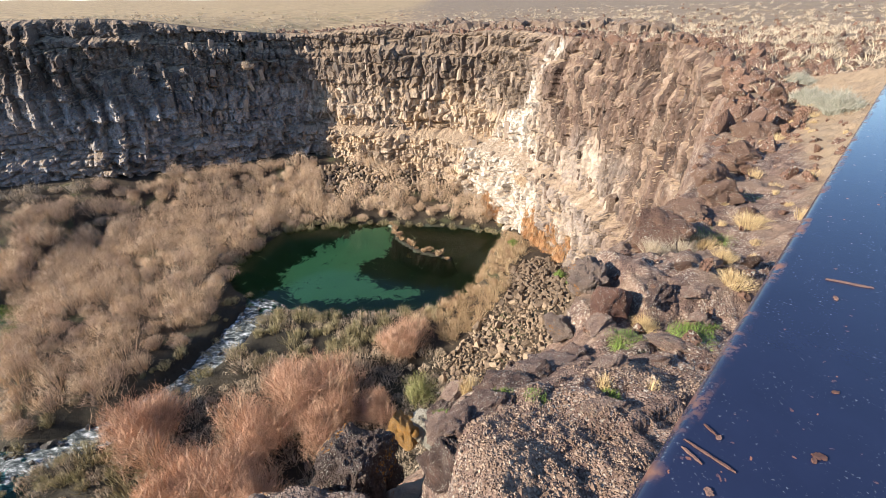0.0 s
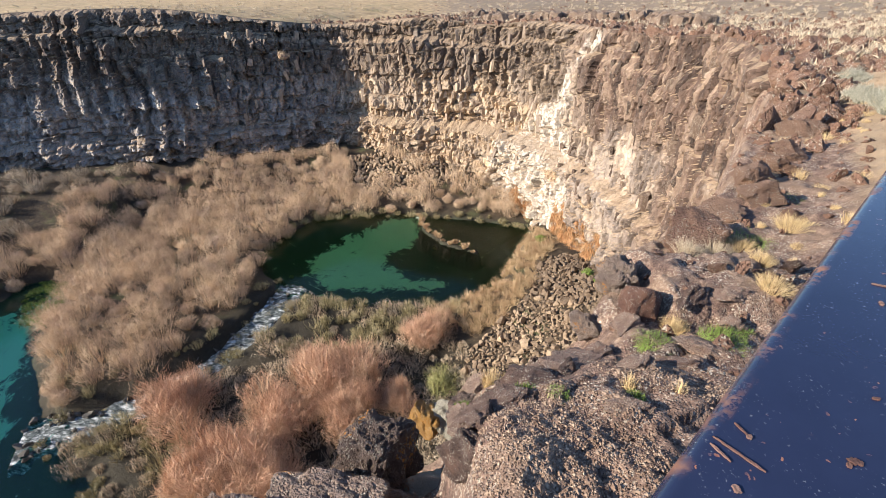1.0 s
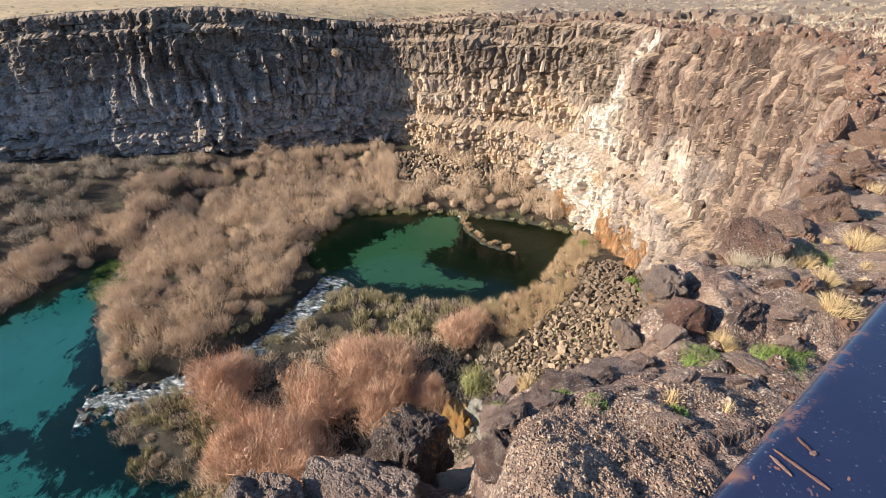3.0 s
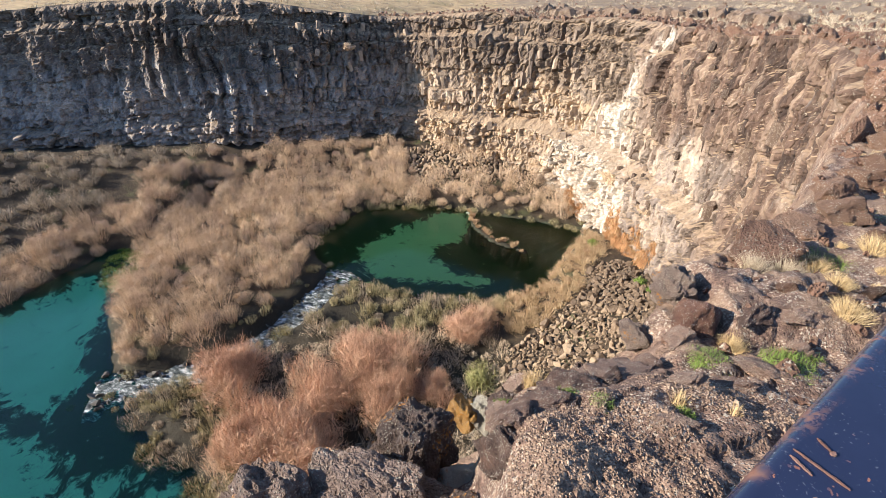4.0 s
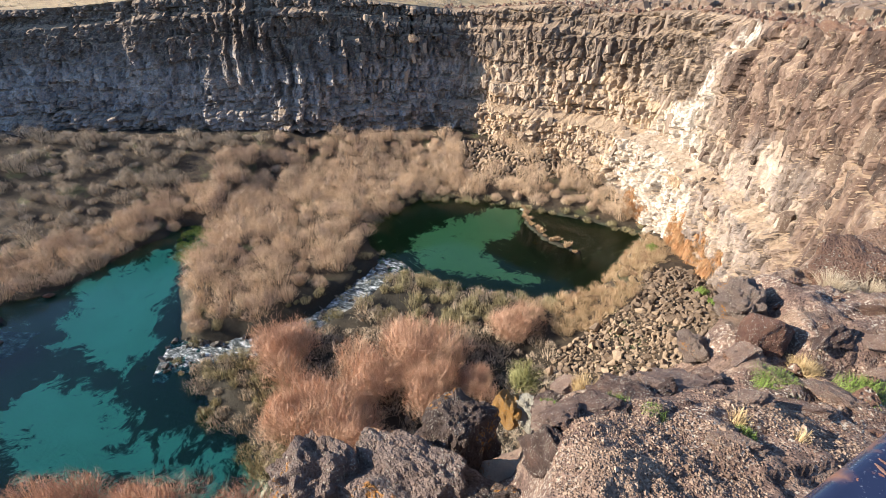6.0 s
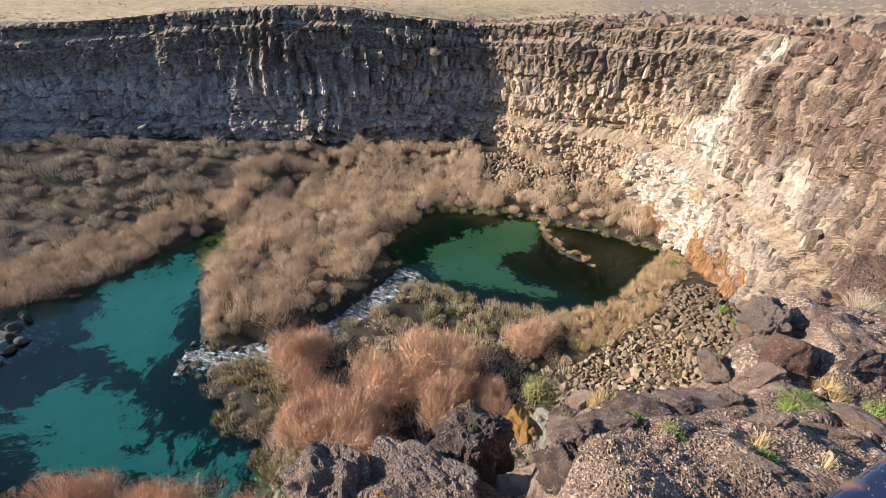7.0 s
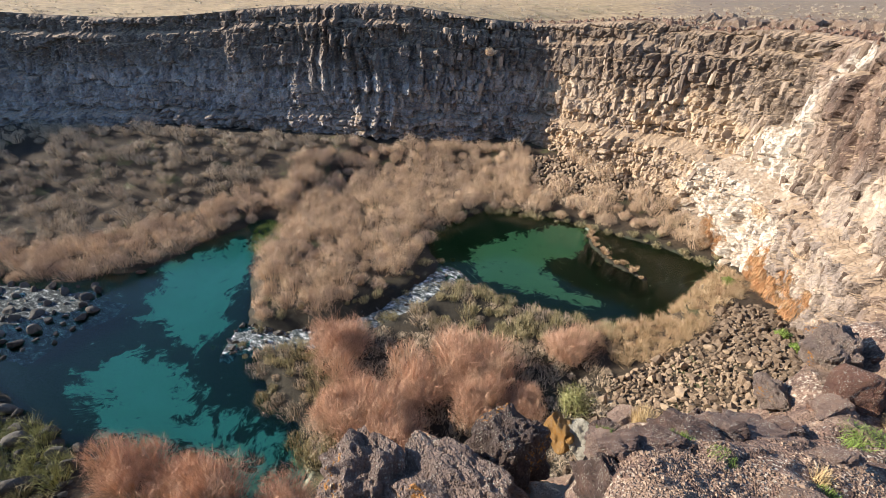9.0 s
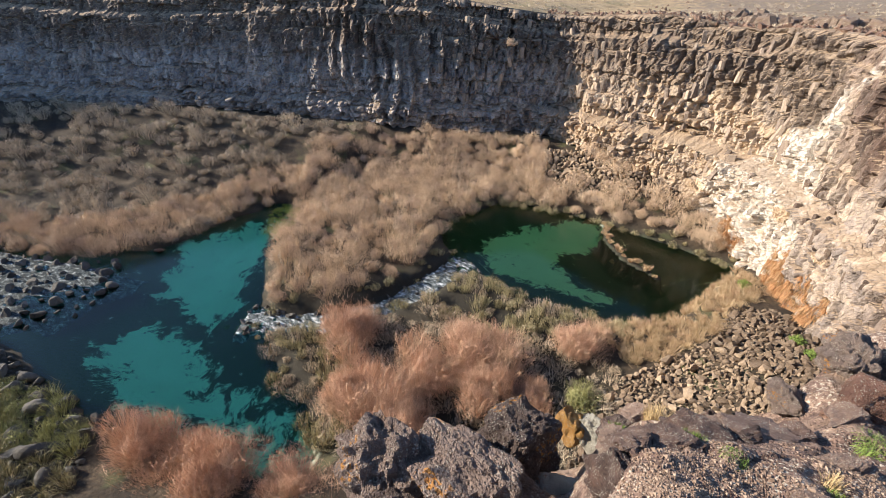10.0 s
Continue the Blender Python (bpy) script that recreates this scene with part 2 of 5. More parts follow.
def foam_material(name, shift):
    k = Mat(name)
    f = k.noise(1.7, 10, 0.78, k.stretched(1.0, 1.9, 1.0, 0.4), 0.25)
    col = k.ramp(f, (0.44 + shift, (0.018, 0.026, 0.03)), (0.54 + shift, (0.13, 0.15, 0.15)), (0.66 + shift, (0.74, 0.77, 0.78)))
    k.bump(k.noise(3.0, 6, 0.7), 0.8, 0.15)
    return k.done(col, 0.75, spec=0.12)


def twig_material(name, dark, mid, pale, patch=0.25, second=None):
    k = Mat(name)
    t = k.math("ADD", k.math("MULTIPLY", k.island(), 0.45), k.math("MULTIPLY", k.noise(patch, 5, 0.65), 0.62))
    col = k.ramp(t, (0.2, dark), (0.55, mid), (0.9, pale))
    if second:
        col = k.mix(k.math("MULTIPLY", k.span(k.noise(patch * 2.3, 4, 0.65), 0.48, 0.62), 0.65), col, k.mix(k.island(), tuple(0.5 * q for q in second), second))
    return k.done(col, 0.85, spec=0.15)


def rock_material(name, dark, mid, pale, lichen=0.3, rust=0.0, pits=True, scale=1.0, crust=0.0):
    k = Mat(name)
    a, b = k.noise(2.0 * scale, 6, 0.6), k.noise(14.0 * scale, 6, 0.7)
    tone = k.math("ADD", k.math("MULTIPLY", k.each(), 0.35), k.math("MULTIPLY", k.math("ADD", a, b), 0.36))
    col = k.ramp(tone, (0.28, dark), (0.5, mid), (0.8, pale))
    if rust:
        col = k.mix(k.math("MULTIPLY", k.span(k.noise(1.6 * scale, 4), 0.5, 0.6), rust), col, (0.30, 0.15, 0.09))
    if lichen:
        white = k.math("MULTIPLY", k.span(k.noise(22.0 * scale, 4, 0.6), 0.56, 0.62), k.span(k.noise(2.4 * scale, 3), 0.42, 0.58))
        col = k.mix(k.math("MULTIPLY", white, lichen), col, (0.62, 0.58, 0.48))
    if crust:
        orange = k.math("MULTIPLY", k.span(k.noise(9.0 * scale, 4, 0.6), 0.52, 0.6), k.span(k.noise(0.9 * scale, 2), 0.57, 0.64))
        col = k.mix(k.math("MULTIPLY", orange, crust), col, (0.62, 0.27, 0.05))
    h = k.noise(18.0 * scale, 8, 0.75)
    if pits:
        h = k.math("ADD", h, k.math("MULTIPLY", k.span(k.cells(38.0 * scale), 0.0, 0.55), 1.0))
        h = k.math("ADD", h, k.math("MULTIPLY", k.span(k.cells(17.0 * scale), 0.05, 0.5), 1.4))
    k.bump(h, 1.0, 0.045 / scale)
    return k.done(col, 0.9)


CLIFF, GROUND, FLOOR = cliff_material(), ground_material(), floor_material()
WATER_LOW = water_material("clear_spring_water", (0.52, 1.0, 0.80), 1.6, 0.25)
WATER_HIGH = water_material("still_spring_water", (0.73, 0.93, 0.53), 1.2, 0.08)
FOAM = foam_material("white_water", -0.03)
RAPID = foam_material("broken_water", 0.03)
BRUSH = twig_material("tan_brush", (0.30, 0.21, 0.135), (0.62, 0.46, 0.31), (0.84, 0.68, 0.49), 0.3, (0.52, 0.385, 0.31))
RED = twig_material("red_willow", (0.28, 0.15, 0.10), (0.60, 0.385, 0.265), (0.84, 0.62, 0.46), 0.4, (0.60, 0.42, 0.28))
SEDGE = twig_material("sedge", (0.08, 0.07, 0.036), (0.34, 0.295, 0.165), (0.68, 0.59, 0.39), 0.7, (0.36, 0.33, 0.17))
REED = twig_material("dry_reed", (0.22, 0.145, 0.08), (0.48, 0.35, 0.21), (0.68, 0.54, 0.35), 0.4, (0.44, 0.28, 0.18))
SAGE = twig_material("sage_twig", (0.20, 0.155, 0.11), (0.48, 0.385, 0.275), (0.70, 0.60, 0.455), 0.3, (0.38, 0.33, 0.26))
SILVER = twig_material("silver_sage", (0.15, 0.145, 0.11), (0.34, 0.33, 0.265), (0.52, 0.50, 0.42), 1.0)
RUSTFERN = twig_material("rust_fern", (0.20, 0.09, 0.04), (0.42, 0.22, 0.105), (0.58, 0.37, 0.20), 0.6, (0.46, 0.33, 0.19))
OLIVE = twig_material("olive_leaf", (0.13, 0.13, 0.05), (0.30, 0.30, 0.125), (0.50, 0.47, 0.25), 0.8)
GREEN = twig_material("green_leaf", (0.08, 0.12, 0.03), (0.19, 0.27, 0.065), (0.32, 0.38, 0.12), 1.0)
STRAW = twig_material("straw", (0.32, 0.22, 0.11), (0.55, 0.41, 0.22), (0.72, 0.58, 0.36), 2.0)
TALUS = rock_material("talus_stone", (0.05, 0.035, 0.025), (0.20, 0.142, 0.096), (0.43, 0.325, 0.22), 0.25, 0, False, 1.0)
WETROCK = rock_material("river_stone", (0.03, 0.028, 0.027), (0.085, 0.078, 0.07), (0.2, 0.185, 0.16), 0.1, 0, False, 1.0)
BASALT = rock_material("vesicular_basalt", (0.06, 0.042, 0.036), (0.20, 0.142, 0.120), (0.38, 0.285, 0.23), 0.7, 0.0, True, 1.0, 0.8)
BROWN = rock_material("brown_basalt", (0.055, 0.034, 0.026), (0.20, 0.115, 0.082), (0.36, 0.24, 0.17), 0.7, 0.22)

# ---- plan of the canyon: stations of rim x y z and foot x y z ----
FAR_WALL = (
    # first two stations, out of view, bulge forward to throw shadow on the slope
    (-150, -24, 20.0, -147, -29, 5.0), (-114, 1, 20.4, -110, -5, 5.5), (-92, 28, 20.3, -88, 21, 6.0),
    (-70, 42, 19.6, -67, 36, 6.0), (-52, 52, 21.2, -50, 46, 5.0), (-38, 57, 21.5, -37, 52, 4.5),
    (-27, 62, 20.1, -26.5, 58.5, 4.0), (-19.3, 66.4, 19.4, -18.3, 61.2, 4.0),
)
SPRING_WALL = (
    (-6.3, 62.6, 20.2, -7.5, 56.6, 3.5), (0.8, 59.8, 19.5, -1.2, 54, 3.0), (6.2, 53.8, 20.0, 3.0, 49.2, 2.0),
    (8.7, 46.2, 20.1, 6.2, 43.4, 1.3), (10.4, 38.2, 20.0, 8.5, 36.4, 2.2), (11.6, 31.0, 20.0, 9.7, 29.8, 3.7),
    (12.1, 24.8, 20.4, 10.6, 24.4, 5.5), (10.8, 18.8, 20.2, 9.9, 18.8, 6.5), (8.6, 13.6, 19.7, 8.4, 13.7, 7.0),
)
NEAR_WALL = (
    (6.1, 10.1, 19.4, 6.1, 10.3, 7.0), (3.9, 6.8, 19.2, 3.9, 7.2, 7.0), (2.65, 5.4, 19.1, 2.5, 6.0, 6.5),
    (1.75, 4.4, 19.0, 1.5, 5.2, 6.0), (1.2, 3.45, 18.8, 0.9, 4.4, 6.0), (0.3, 3.05, 18.4, 0, 4.0, 5.5),
    (-0.5, 2.75, 18.0, -1.6, 4.6, 5.0), (-1.3, 2.5, 17.4, -2.5, 4.5, 4.5), (-2.2, 1.9, 17.2, -4, 4.2, 4.0), (-3.2, 0.2, 17.6, -6.5, 3.0, 3.5), (-6, -3, 19.0, -9, 0, 3.0),
    (-14, -9, 19.5, -16, -5, 2.5), (-40, -23, 20.0, -40, -18, 2.5), (-100, -47, 20.0, -100, -40, 3.0),
    (-150, -64, 20.0, -150, -56, 3.0),
)
STATIONS = np.array(FAR_WALL + SPRING_WALL + NEAR_WALL, float)
RIM, FOOT = STATIONS[:, :3], STATIONS[:, 3:]
RIM_LINE, FOOT_LINE = [tuple(p[:2]) for p in RIM], [tuple(p[:2]) for p in FOOT]


def spline(points, at):
    """Catmull-Rom through the stations, at places counted in stations."""
    p = np.vstack([2 * points[0] - points[1], points, 2 * points[-1] - points[-2]])
    k = np.clip(np.floor(at).astype(int), 0, len(points) - 2)
    t = (at - k)[:, None]
    a, b, c, d = p[k], p[k + 1], p[k + 2], p[k + 3]
    return 0.5 * (2 * b + (c - a) * t + (2 * a - 5 * b + 4 * c - d) * t**2 + (3 * b - a - 3 * c + d) * t**3)


LOWER_POOL = ((-34.9, 31), (-32.8, 24.1), (-28.2, 19.1), (-25, 15.8), (-20.7, 12.9), (-16.3, 11.2), (-13, 9.7), (-12.5, 8),
              (-18.2, 6.5), (-23.5, 5.9), (-28.8, 5.1), (-33.0, 5.2), (-37, 5.4), (-44, 2), (-60, -6), (-100, -28), (-150, -45),
              (-150, -25), (-100, -12), (-70, 3), (-52, 10), (-44, 14), (-39.9, 18.2), (-40, 24.4), (-38.9, 31))
UPPER_POOL = ((-20.1, 36), (-17.1, 44), (-12, 45.3), (-5.9, 45.2), (1.1, 44.2), (6.5, 42.9), (5.4, 39), (3.3, 34.5), (2.2, 30.9),
              (-0.8, 29.2), (-3.8, 28.4), (-10.2, 28.7), (-14, 29.4), (-17.4, 32.2))
STREAM = ((-14.3, 30.6), (-15.2, 28.2), (-15.6, 25.6), (-16.9, 22.4), (-19.4, 18.5), (-22.8, 16.6), (-25.5, 15.2))
SPIT = ((-5.6, 45.0), (-4.6, 41.5), (-2.6, 39.0), (0.6, 37.2))
ALGAE = ((-15.3, 34.4), (-15.9, 38.2), (-13.4, 42.1), (-8.2, 45.2), (-5.6, 44.8), (-5.4, 42.3), (-8.1, 39.4), (-8.5, 37.2), (-6.4, 35.3), (-1.3, 34.0),
         (-3.9, 33.0), (-8.4, 33.1), (-12.4, 32.4))
PALE_BED = ((-36.2, 14.4), (-37.6, 16.7), (-39.5, 20.0), (-38.4, 25), (-37.0, 29), (-35.4, 26.5), (-33.4, 24.1), (-30.6, 19.4), (-28.1, 16.6), (-28.5, 14.6), (-30.8, 14.1), (-33.5, 15.2))
LOW_BED = ((-32.2, 7.4), (-33.5, 9.0), (-33, 11.3), (-29.7, 12.2), (-26.0, 11.8), (-24.3, 10.9), (-22.8, 9.3), (-19.2, 9.6), (-20.5, 8.2), (-25.3, 6.4), (-27.1, 6.6), (-28.9, 8.0), (-30.4, 7.6))


SEDGES = ((-15.8, 27.8), (-14.8, 24), (-13, 22.5), (-9, 22.6), (-6, 22), (-3.6, 24.8), (0.5, 27.6), (-0.8, 28.8), (-3.8, 28.0), (-10, 28.3), (-14, 29.0))
SEDGES_LOW = ((-23.3, 15.0), (-20.2, 17.4), (-16.8, 16.4), (-13.8, 14.8), (-12.2, 10.2), (-13.2, 9.9), (-16.4, 11.2), (-20.6, 12.9))


def floor_height(x, y):
    """The canyon floor: level by the water, rising in talus to the walls."""
    d, k = line_dist(x, y, FOOT_LINE)
    foot = np.interp(k, np.arange(len(FOOT)), FOOT[:, 2])
    d = np.where(inside(x, y, FOOT_LINE), d, -d)
    low = 0.45 + 0.75 * smooth(12, 25, y) * smooth(-38, -26, x)
    reach = np.where(x < -38, 22.0, np.where(x < -8, 13.0, 12.0))
    rise = (foot + 0.4 - low) * (1 - smooth(0, 1, d / reach)) ** 1.15
    z = low + rise + 0.35 * fbm(x * 0.22, y * 0.22, 1.0) + 0.12 * fbm(x * 1.1, y * 1.1, 4.0)
    dl, du = signed(x, y, LOWER_POOL), signed(x, y, UPPER_POOL)
    ds, _ = line_dist(x, y, STREAM)
    dsp, _ = line_dist(x, y, SPIT)
    edge = 0.7 * fbm(x * 0.6, y * 0.6, 9.0)
    z = z * (1 - smooth(-2.2, 0.2, dl + edge)) + smooth(-2.2, 0.2, dl + edge) * (-0.12 - 1.5 * smooth(0, 4.5, dl))
    up = smooth(-1.6, 0.3, du + edge)
    z = z * (1 - up) + up * (0.62 - 1.5 * smooth(0, 4, du))
    z = np.maximum(z, 1.02 - 4.0 * smooth(0.25, 1.3, dsp + 0.3 * edge))
    z = z - 0.85 * (1 - smooth(0.5, 1.9, ds + 0.4 * edge)) * (dl < 0) * (du < 0)
    return z


def build_floor():
    x, y = np.meshgrid(np.arange(-152, 17, 0.42), np.arange(-58, 68, 0.42), indexing="ij")
    z = floor_height(x, y)
    verts = np.stack([x, y, z], -1).reshape(-1, 3)
    faces = grid_faces(*x.shape)
    keep = signed(x, y, FOOT_LINE).ravel() > -3.0
    faces = faces[keep[faces].all(1)]
    used = np.unique(faces)
    back = np.zeros(len(verts), np.int64)
    back[used] = np.arange(len(used))
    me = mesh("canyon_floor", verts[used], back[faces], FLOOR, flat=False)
    px, py = verts[used, 0], verts[used, 1]
    dl, du = signed(px, py, LOWER_POOL), signed(px, py, UPPER_POOL)
    pz = verts[used, 2]
    wet = np.maximum(smooth(-0.2, 0.25, dl) * smooth(0.15, 0.0, pz), smooth(-0.2, 0.25, du) * smooth(0.95, 0.7, pz))
    sand = np.maximum(np.maximum(smooth(-2.0, 1.6, signed(px, py, PALE_BED)), smooth(-2.0, 1.6, signed(px, py, LOW_BED))), smooth(-1.3, 1.3, signed(px, py, ALGAE)))
    sand = np.maximum(sand, 0.55 * smooth(-27, -22, px) * smooth(13, 10, py) * (py > 0))
    level = np.where(du > dl, 0.8, 0.0)
    damp_shade = smooth(0.55, 0.15, pz - level) * smooth(-2.8, -0.8, np.maximum(dl, du))
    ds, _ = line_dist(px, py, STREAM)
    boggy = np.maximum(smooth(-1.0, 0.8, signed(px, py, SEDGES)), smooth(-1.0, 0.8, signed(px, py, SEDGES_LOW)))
    # shade of the gaps among the red willows, painted onto the floor
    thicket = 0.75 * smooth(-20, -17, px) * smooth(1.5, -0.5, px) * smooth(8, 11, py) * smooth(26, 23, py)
    attribute(me, "damp_shade", np.maximum(np.maximum(np.maximum(damp_shade, thicket), boggy), 1 - smooth(2.0, 4.5, ds)))
    attribute(me, "wet", wet)
    attribute(me, "sand", sand)
    tagged(new("canyon_floor", me), "canyon floor of dead leaves, soil and pale spring bed", "ground", kind="structure")


def build_cliff():
    """Stepped basalt walls of jointed blocks, from the foot up to the rim."""
    dense = np.concatenate([np.linspace(a, a + 1, max(2, int(np.linalg.norm(RIM[a + 1] - RIM[a]) / w)), endpoint=False)
                            for a in range(len(RIM) - 1) for w in [0.11 if 7 <= a < 17 else (0.17 if 2 <= a < 20 else (0.3 if a < 27 else 0.9))]])
    rim, foot = spline(RIM, dense), spline(FOOT, dense)
    foot = foot - np.array([0, 0, 1.8])
    rim[:, 2] -= 2.6 * smooth(17.5, 13, np.hypot(*rim[:, :2].T))        # the ledge itself forms the lip by the rail
    spring = (smooth(10.6, 12.2, dense) * smooth(22, 20, dense))[:, None]    # massive face beside the seeps: tall joints, little relief
    nv = 180
    v = np.linspace(0, 1, nv)
    arc = np.r_[0, np.cumsum(np.linalg.norm(np.diff(0.5 * (rim + foot), axis=0)[:, :2], axis=1))]
    height = foot[:, None, 2] + (rim - foot)[:, None, 2] * v[None]
    # the bench above the seeps runs almost level round the alcove; a second one lies under the cap layer
    bench_z = np.interp(dense, [6.0, 8.0, 10.0, 12.0, 14.0, 15.5], [7.4, 7.8, 8.2, 8.8, 9.3, 9.3]) + 0.3 * fbm(arc * 0.15, 3.0)
    bench_z = np.clip(bench_z, foot[:, 2] + 1.0, rim[:, 2] - 2.0)[:, None]
    wide = (np.interp(dense, [5.5, 7.5, 10.0, 12.0, 14.0, 15.5], [0.12, 0.34, 0.42, 0.62, 0.55, 0.10]) * (1 + 0.3 * fbm(arc * 0.3, 6.0)))[:, None]
    cap_z = rim[:, None, 2] - 2.3 + 0.8 * fbm(arc * 0.12, 11.0)[:, None]
    cap = 0.16
    low_part = np.clip((height - foot[:, None, 2]) / (bench_z - foot[:, None, 2]), 0, 1)
    high_part = np.clip((height - bench_z) / (rim[:, None, 2] - bench_z), 0, 1)
    st = 0.10 * low_part + wide * smooth(-0.10, 0.75, height - bench_z) + cap * smooth(-0.1, 0.5, height - cap_z) + (0.90 - cap - wide) * high_part
    xy = foot[:, None, :2] + (rim - foot)[:, None, :2] * st[..., None]
    along = np.gradient(0.5 * (rim + foot)[:, :2], axis=0)
    along /= np.linalg.norm(along, axis=1, keepdims=True)
    ease = np.hanning(61) / np.hanning(61).sum()
    along = np.stack([np.convolve(np.pad(along[:, a], 30, mode="edge"), ease, "valid") for a in (0, 1)], -1)
    along /= np.linalg.norm(along, axis=1, keepdims=True)
    out = np.stack([along[:, 1], -along[:, 0]], -1)          # towards the canyon
    s = arc[:, None] + np.zeros_like(height)
    middle = 0.5 * (rim + foot)[::6, :2]
    _, place = line_dist(xy[..., 0], xy[..., 1], [tuple(p) for p in middle])
    level = np.interp(place, np.arange(len(middle)), arc[::6])      # joints stand upright although the stations lean
    s = s + np.clip(level - s, -4, 4) * spring
    zl = height + 0.9 * fbm(s * 0.09, height * 0.05) + 0.22 * vnoise(s * 0.8, height * 0.5) + 0.9 * np.floor(2.2 * vnoise(s * 0.21, 8.0)) / 2.2
    zl = zl * (1 - 0.25 * spring) + 3.0 * spring
    r = np.random.default_rng(3)
    layers = np.r_[-5.0, -5 + np.cumsum(np.where(np.arange(60) < 22, r.uniform(0.35, 1.0, 60), r.uniform(0.7, 2.8, 60)))]
    j = np.clip(np.searchsorted(layers, zl) - 1, 0, len(layers) - 2)
    lz = (zl - layers[j]) * 1.0
    top = layers[j + 1] - zl
    width = 0.5 + 0.8 * hash3(j, np.floor(s / 14), j * 0)
    q = s / width + 7.3 * hash3(j, j * 0 + 11, j * 0) + 0.45 * vnoise(s * 1.1, height * 0.9) + 0.25 * vnoise(s * 3.1, height * 1.7, 4.0)
    ci = np.floor(q)
    cf = q - ci
    tone = hash3(ci, j, j * 0 + 2)
    groove = np.minimum(smooth(0, 0.2, np.minimum(cf, 1 - cf)), smooth(0, 0.13, np.minimum(lz, top)))
    depth = 0.75 * (hash3(ci, j, j * 0) - 0.5) + 0.34 * (hash3(ci, j, j * 0 + 9) - 0.5) * (cf - 0.5) * 2
    missing = (hash3(ci, j, j * 0 + 21) > 0.86) * -0.45
    big = 0.9 * fbm(s * 0.14, height * 0.05, 2.0) + 0.55 * fbm(s * 0.45, height * 0.30, 7.0)
    lay = 0.5 * (hash3(j, j * 0 + 3, np.floor(s / 9)) - 0.5)
    hs = height * (1 - 0.2 * spring)
    crag = worley(s * 1.5, hs * 1.25, s * 0 + 0.5)
    chip = worley(s * 3.2, hs * 2.8, s * 0 + 0.5, 5)
    # leaning columns that break forward in steps on the far wall
    flute = s / 1.9 + 0.8 * fbm(s * 0.3, height * 0.25, 5.0)
    flute = 1.35 * (flute - np.floor(flute)) * smooth(-0.06, 0.10, fbm(s * 0.13 + 3, height * 0.16, 21.0)) * (smooth(3.9, 4.5, dense) * smooth(6.1, 5.5, dense))[:, None]
    strength = 0.55 + 0.6 * smooth(-0.2, 0.3, fbm(s * 0.12, height * 0.16, 12.0))
    off = big + lay + (groove * 0.38 + depth + missing) * strength + 0.45 * (crag[1] - 0.5) + 0.18 * (chip[1] - 0.5) + 0.12 * fbm(s * 3, hs * 3, 3.0) + flute
    off = off * (1 - 0.50 * spring)
    off = off * smooth(1.0, 0.97, v)[None] * (0.35 + 0.65 * smooth(0, 5, np.hypot(*(rim[:, :2] - (0, 2)).T))[:, None])
    off = off - 1.1 * smooth(21, 13, np.hypot(*rim[:, :2].T))[:, None] * smooth(0.0, 0.2, 1 - v)[None]
    verts = np.concatenate([xy + out[:, None] * off[..., None], height[..., None] + 0.06 * fbm(s * 2, height * 2)[..., None]], -1)
    me = mesh("cliff_wall", verts.reshape(-1, 3), grid_faces(*height.shape), CLIFF)
    attribute(me, "tone", 0.45 * tone + 0.35 * crag[1] + 0.20 * chip[1])
    # where the springs have whitened the face, a streak up to the rim, and the varnished and slabby stretches
    vx, vy, vz = (verts[..., k] for k in range(3))
    reach = np.interp(vz, [2, 7, 9, 10.5, 13, 16, 19.5], [7.0, 6.0, 4.6, 3.4, 2.0, 1.0, 0.8])
    middle_y = np.interp(vz, [2, 8, 12, 15, 18], [43.5, 44.0, 44.5, 42.6, 40.8]) + 2.2 * fbm(vy * 0.35, vz * 0.35, 31.0)
    broken = smooth(12.0, 15.5, vz) * smooth(0.10, -0.10, fbm(vy * 0.9, vz * 0.9, 41.0))
    attribute(me, "crust", smooth(1.2, -1.2, np.abs(vy - middle_y) - reach) * smooth(-1.0, 2.0, vx) * (1 - 0.9 * broken))
    jag = 5.0 * fbm(vy * 0.16, vz * 0.16, 23.0)
    slabby = smooth(45, 38, vy + jag) * smooth(4.0, 7.0, vx)
    attribute(me, "slab", slabby)
    attribute(me, "brown", slabby * np.maximum(smooth(30, 23, vy + jag), smooth(11.5, 14.5, vz + jag * 0.6)))
    # mask for the painted bluish shade, covering the wall left of the alcove corner
    attribute(me, "grey", smooth(-14, -24, vx + jag))
    wall = tagged(new("cliff_wall", me), "stepped basalt canyon wall of jointed brown blocks with white mineral seeps", "cliff", kind="structure")
    return wall, verts.reshape(-1, 3)


CENTRE = np.array((-40.0, 15.0))


def plateau_height(x, y, rim_z, d):
    far = 21.0 + 0.022 * np.minimum(d, 900)
    z = rim_z + (far - rim_z) * smooth(0, 45, d)
    return z + 0.28 * fbm(x * 0.16, y * 0.16, 2.0) * smooth(0, 3, d) + 1.6 * fbm(x * 0.015, y * 0.015, 6.0) * smooth(10, 80, d)


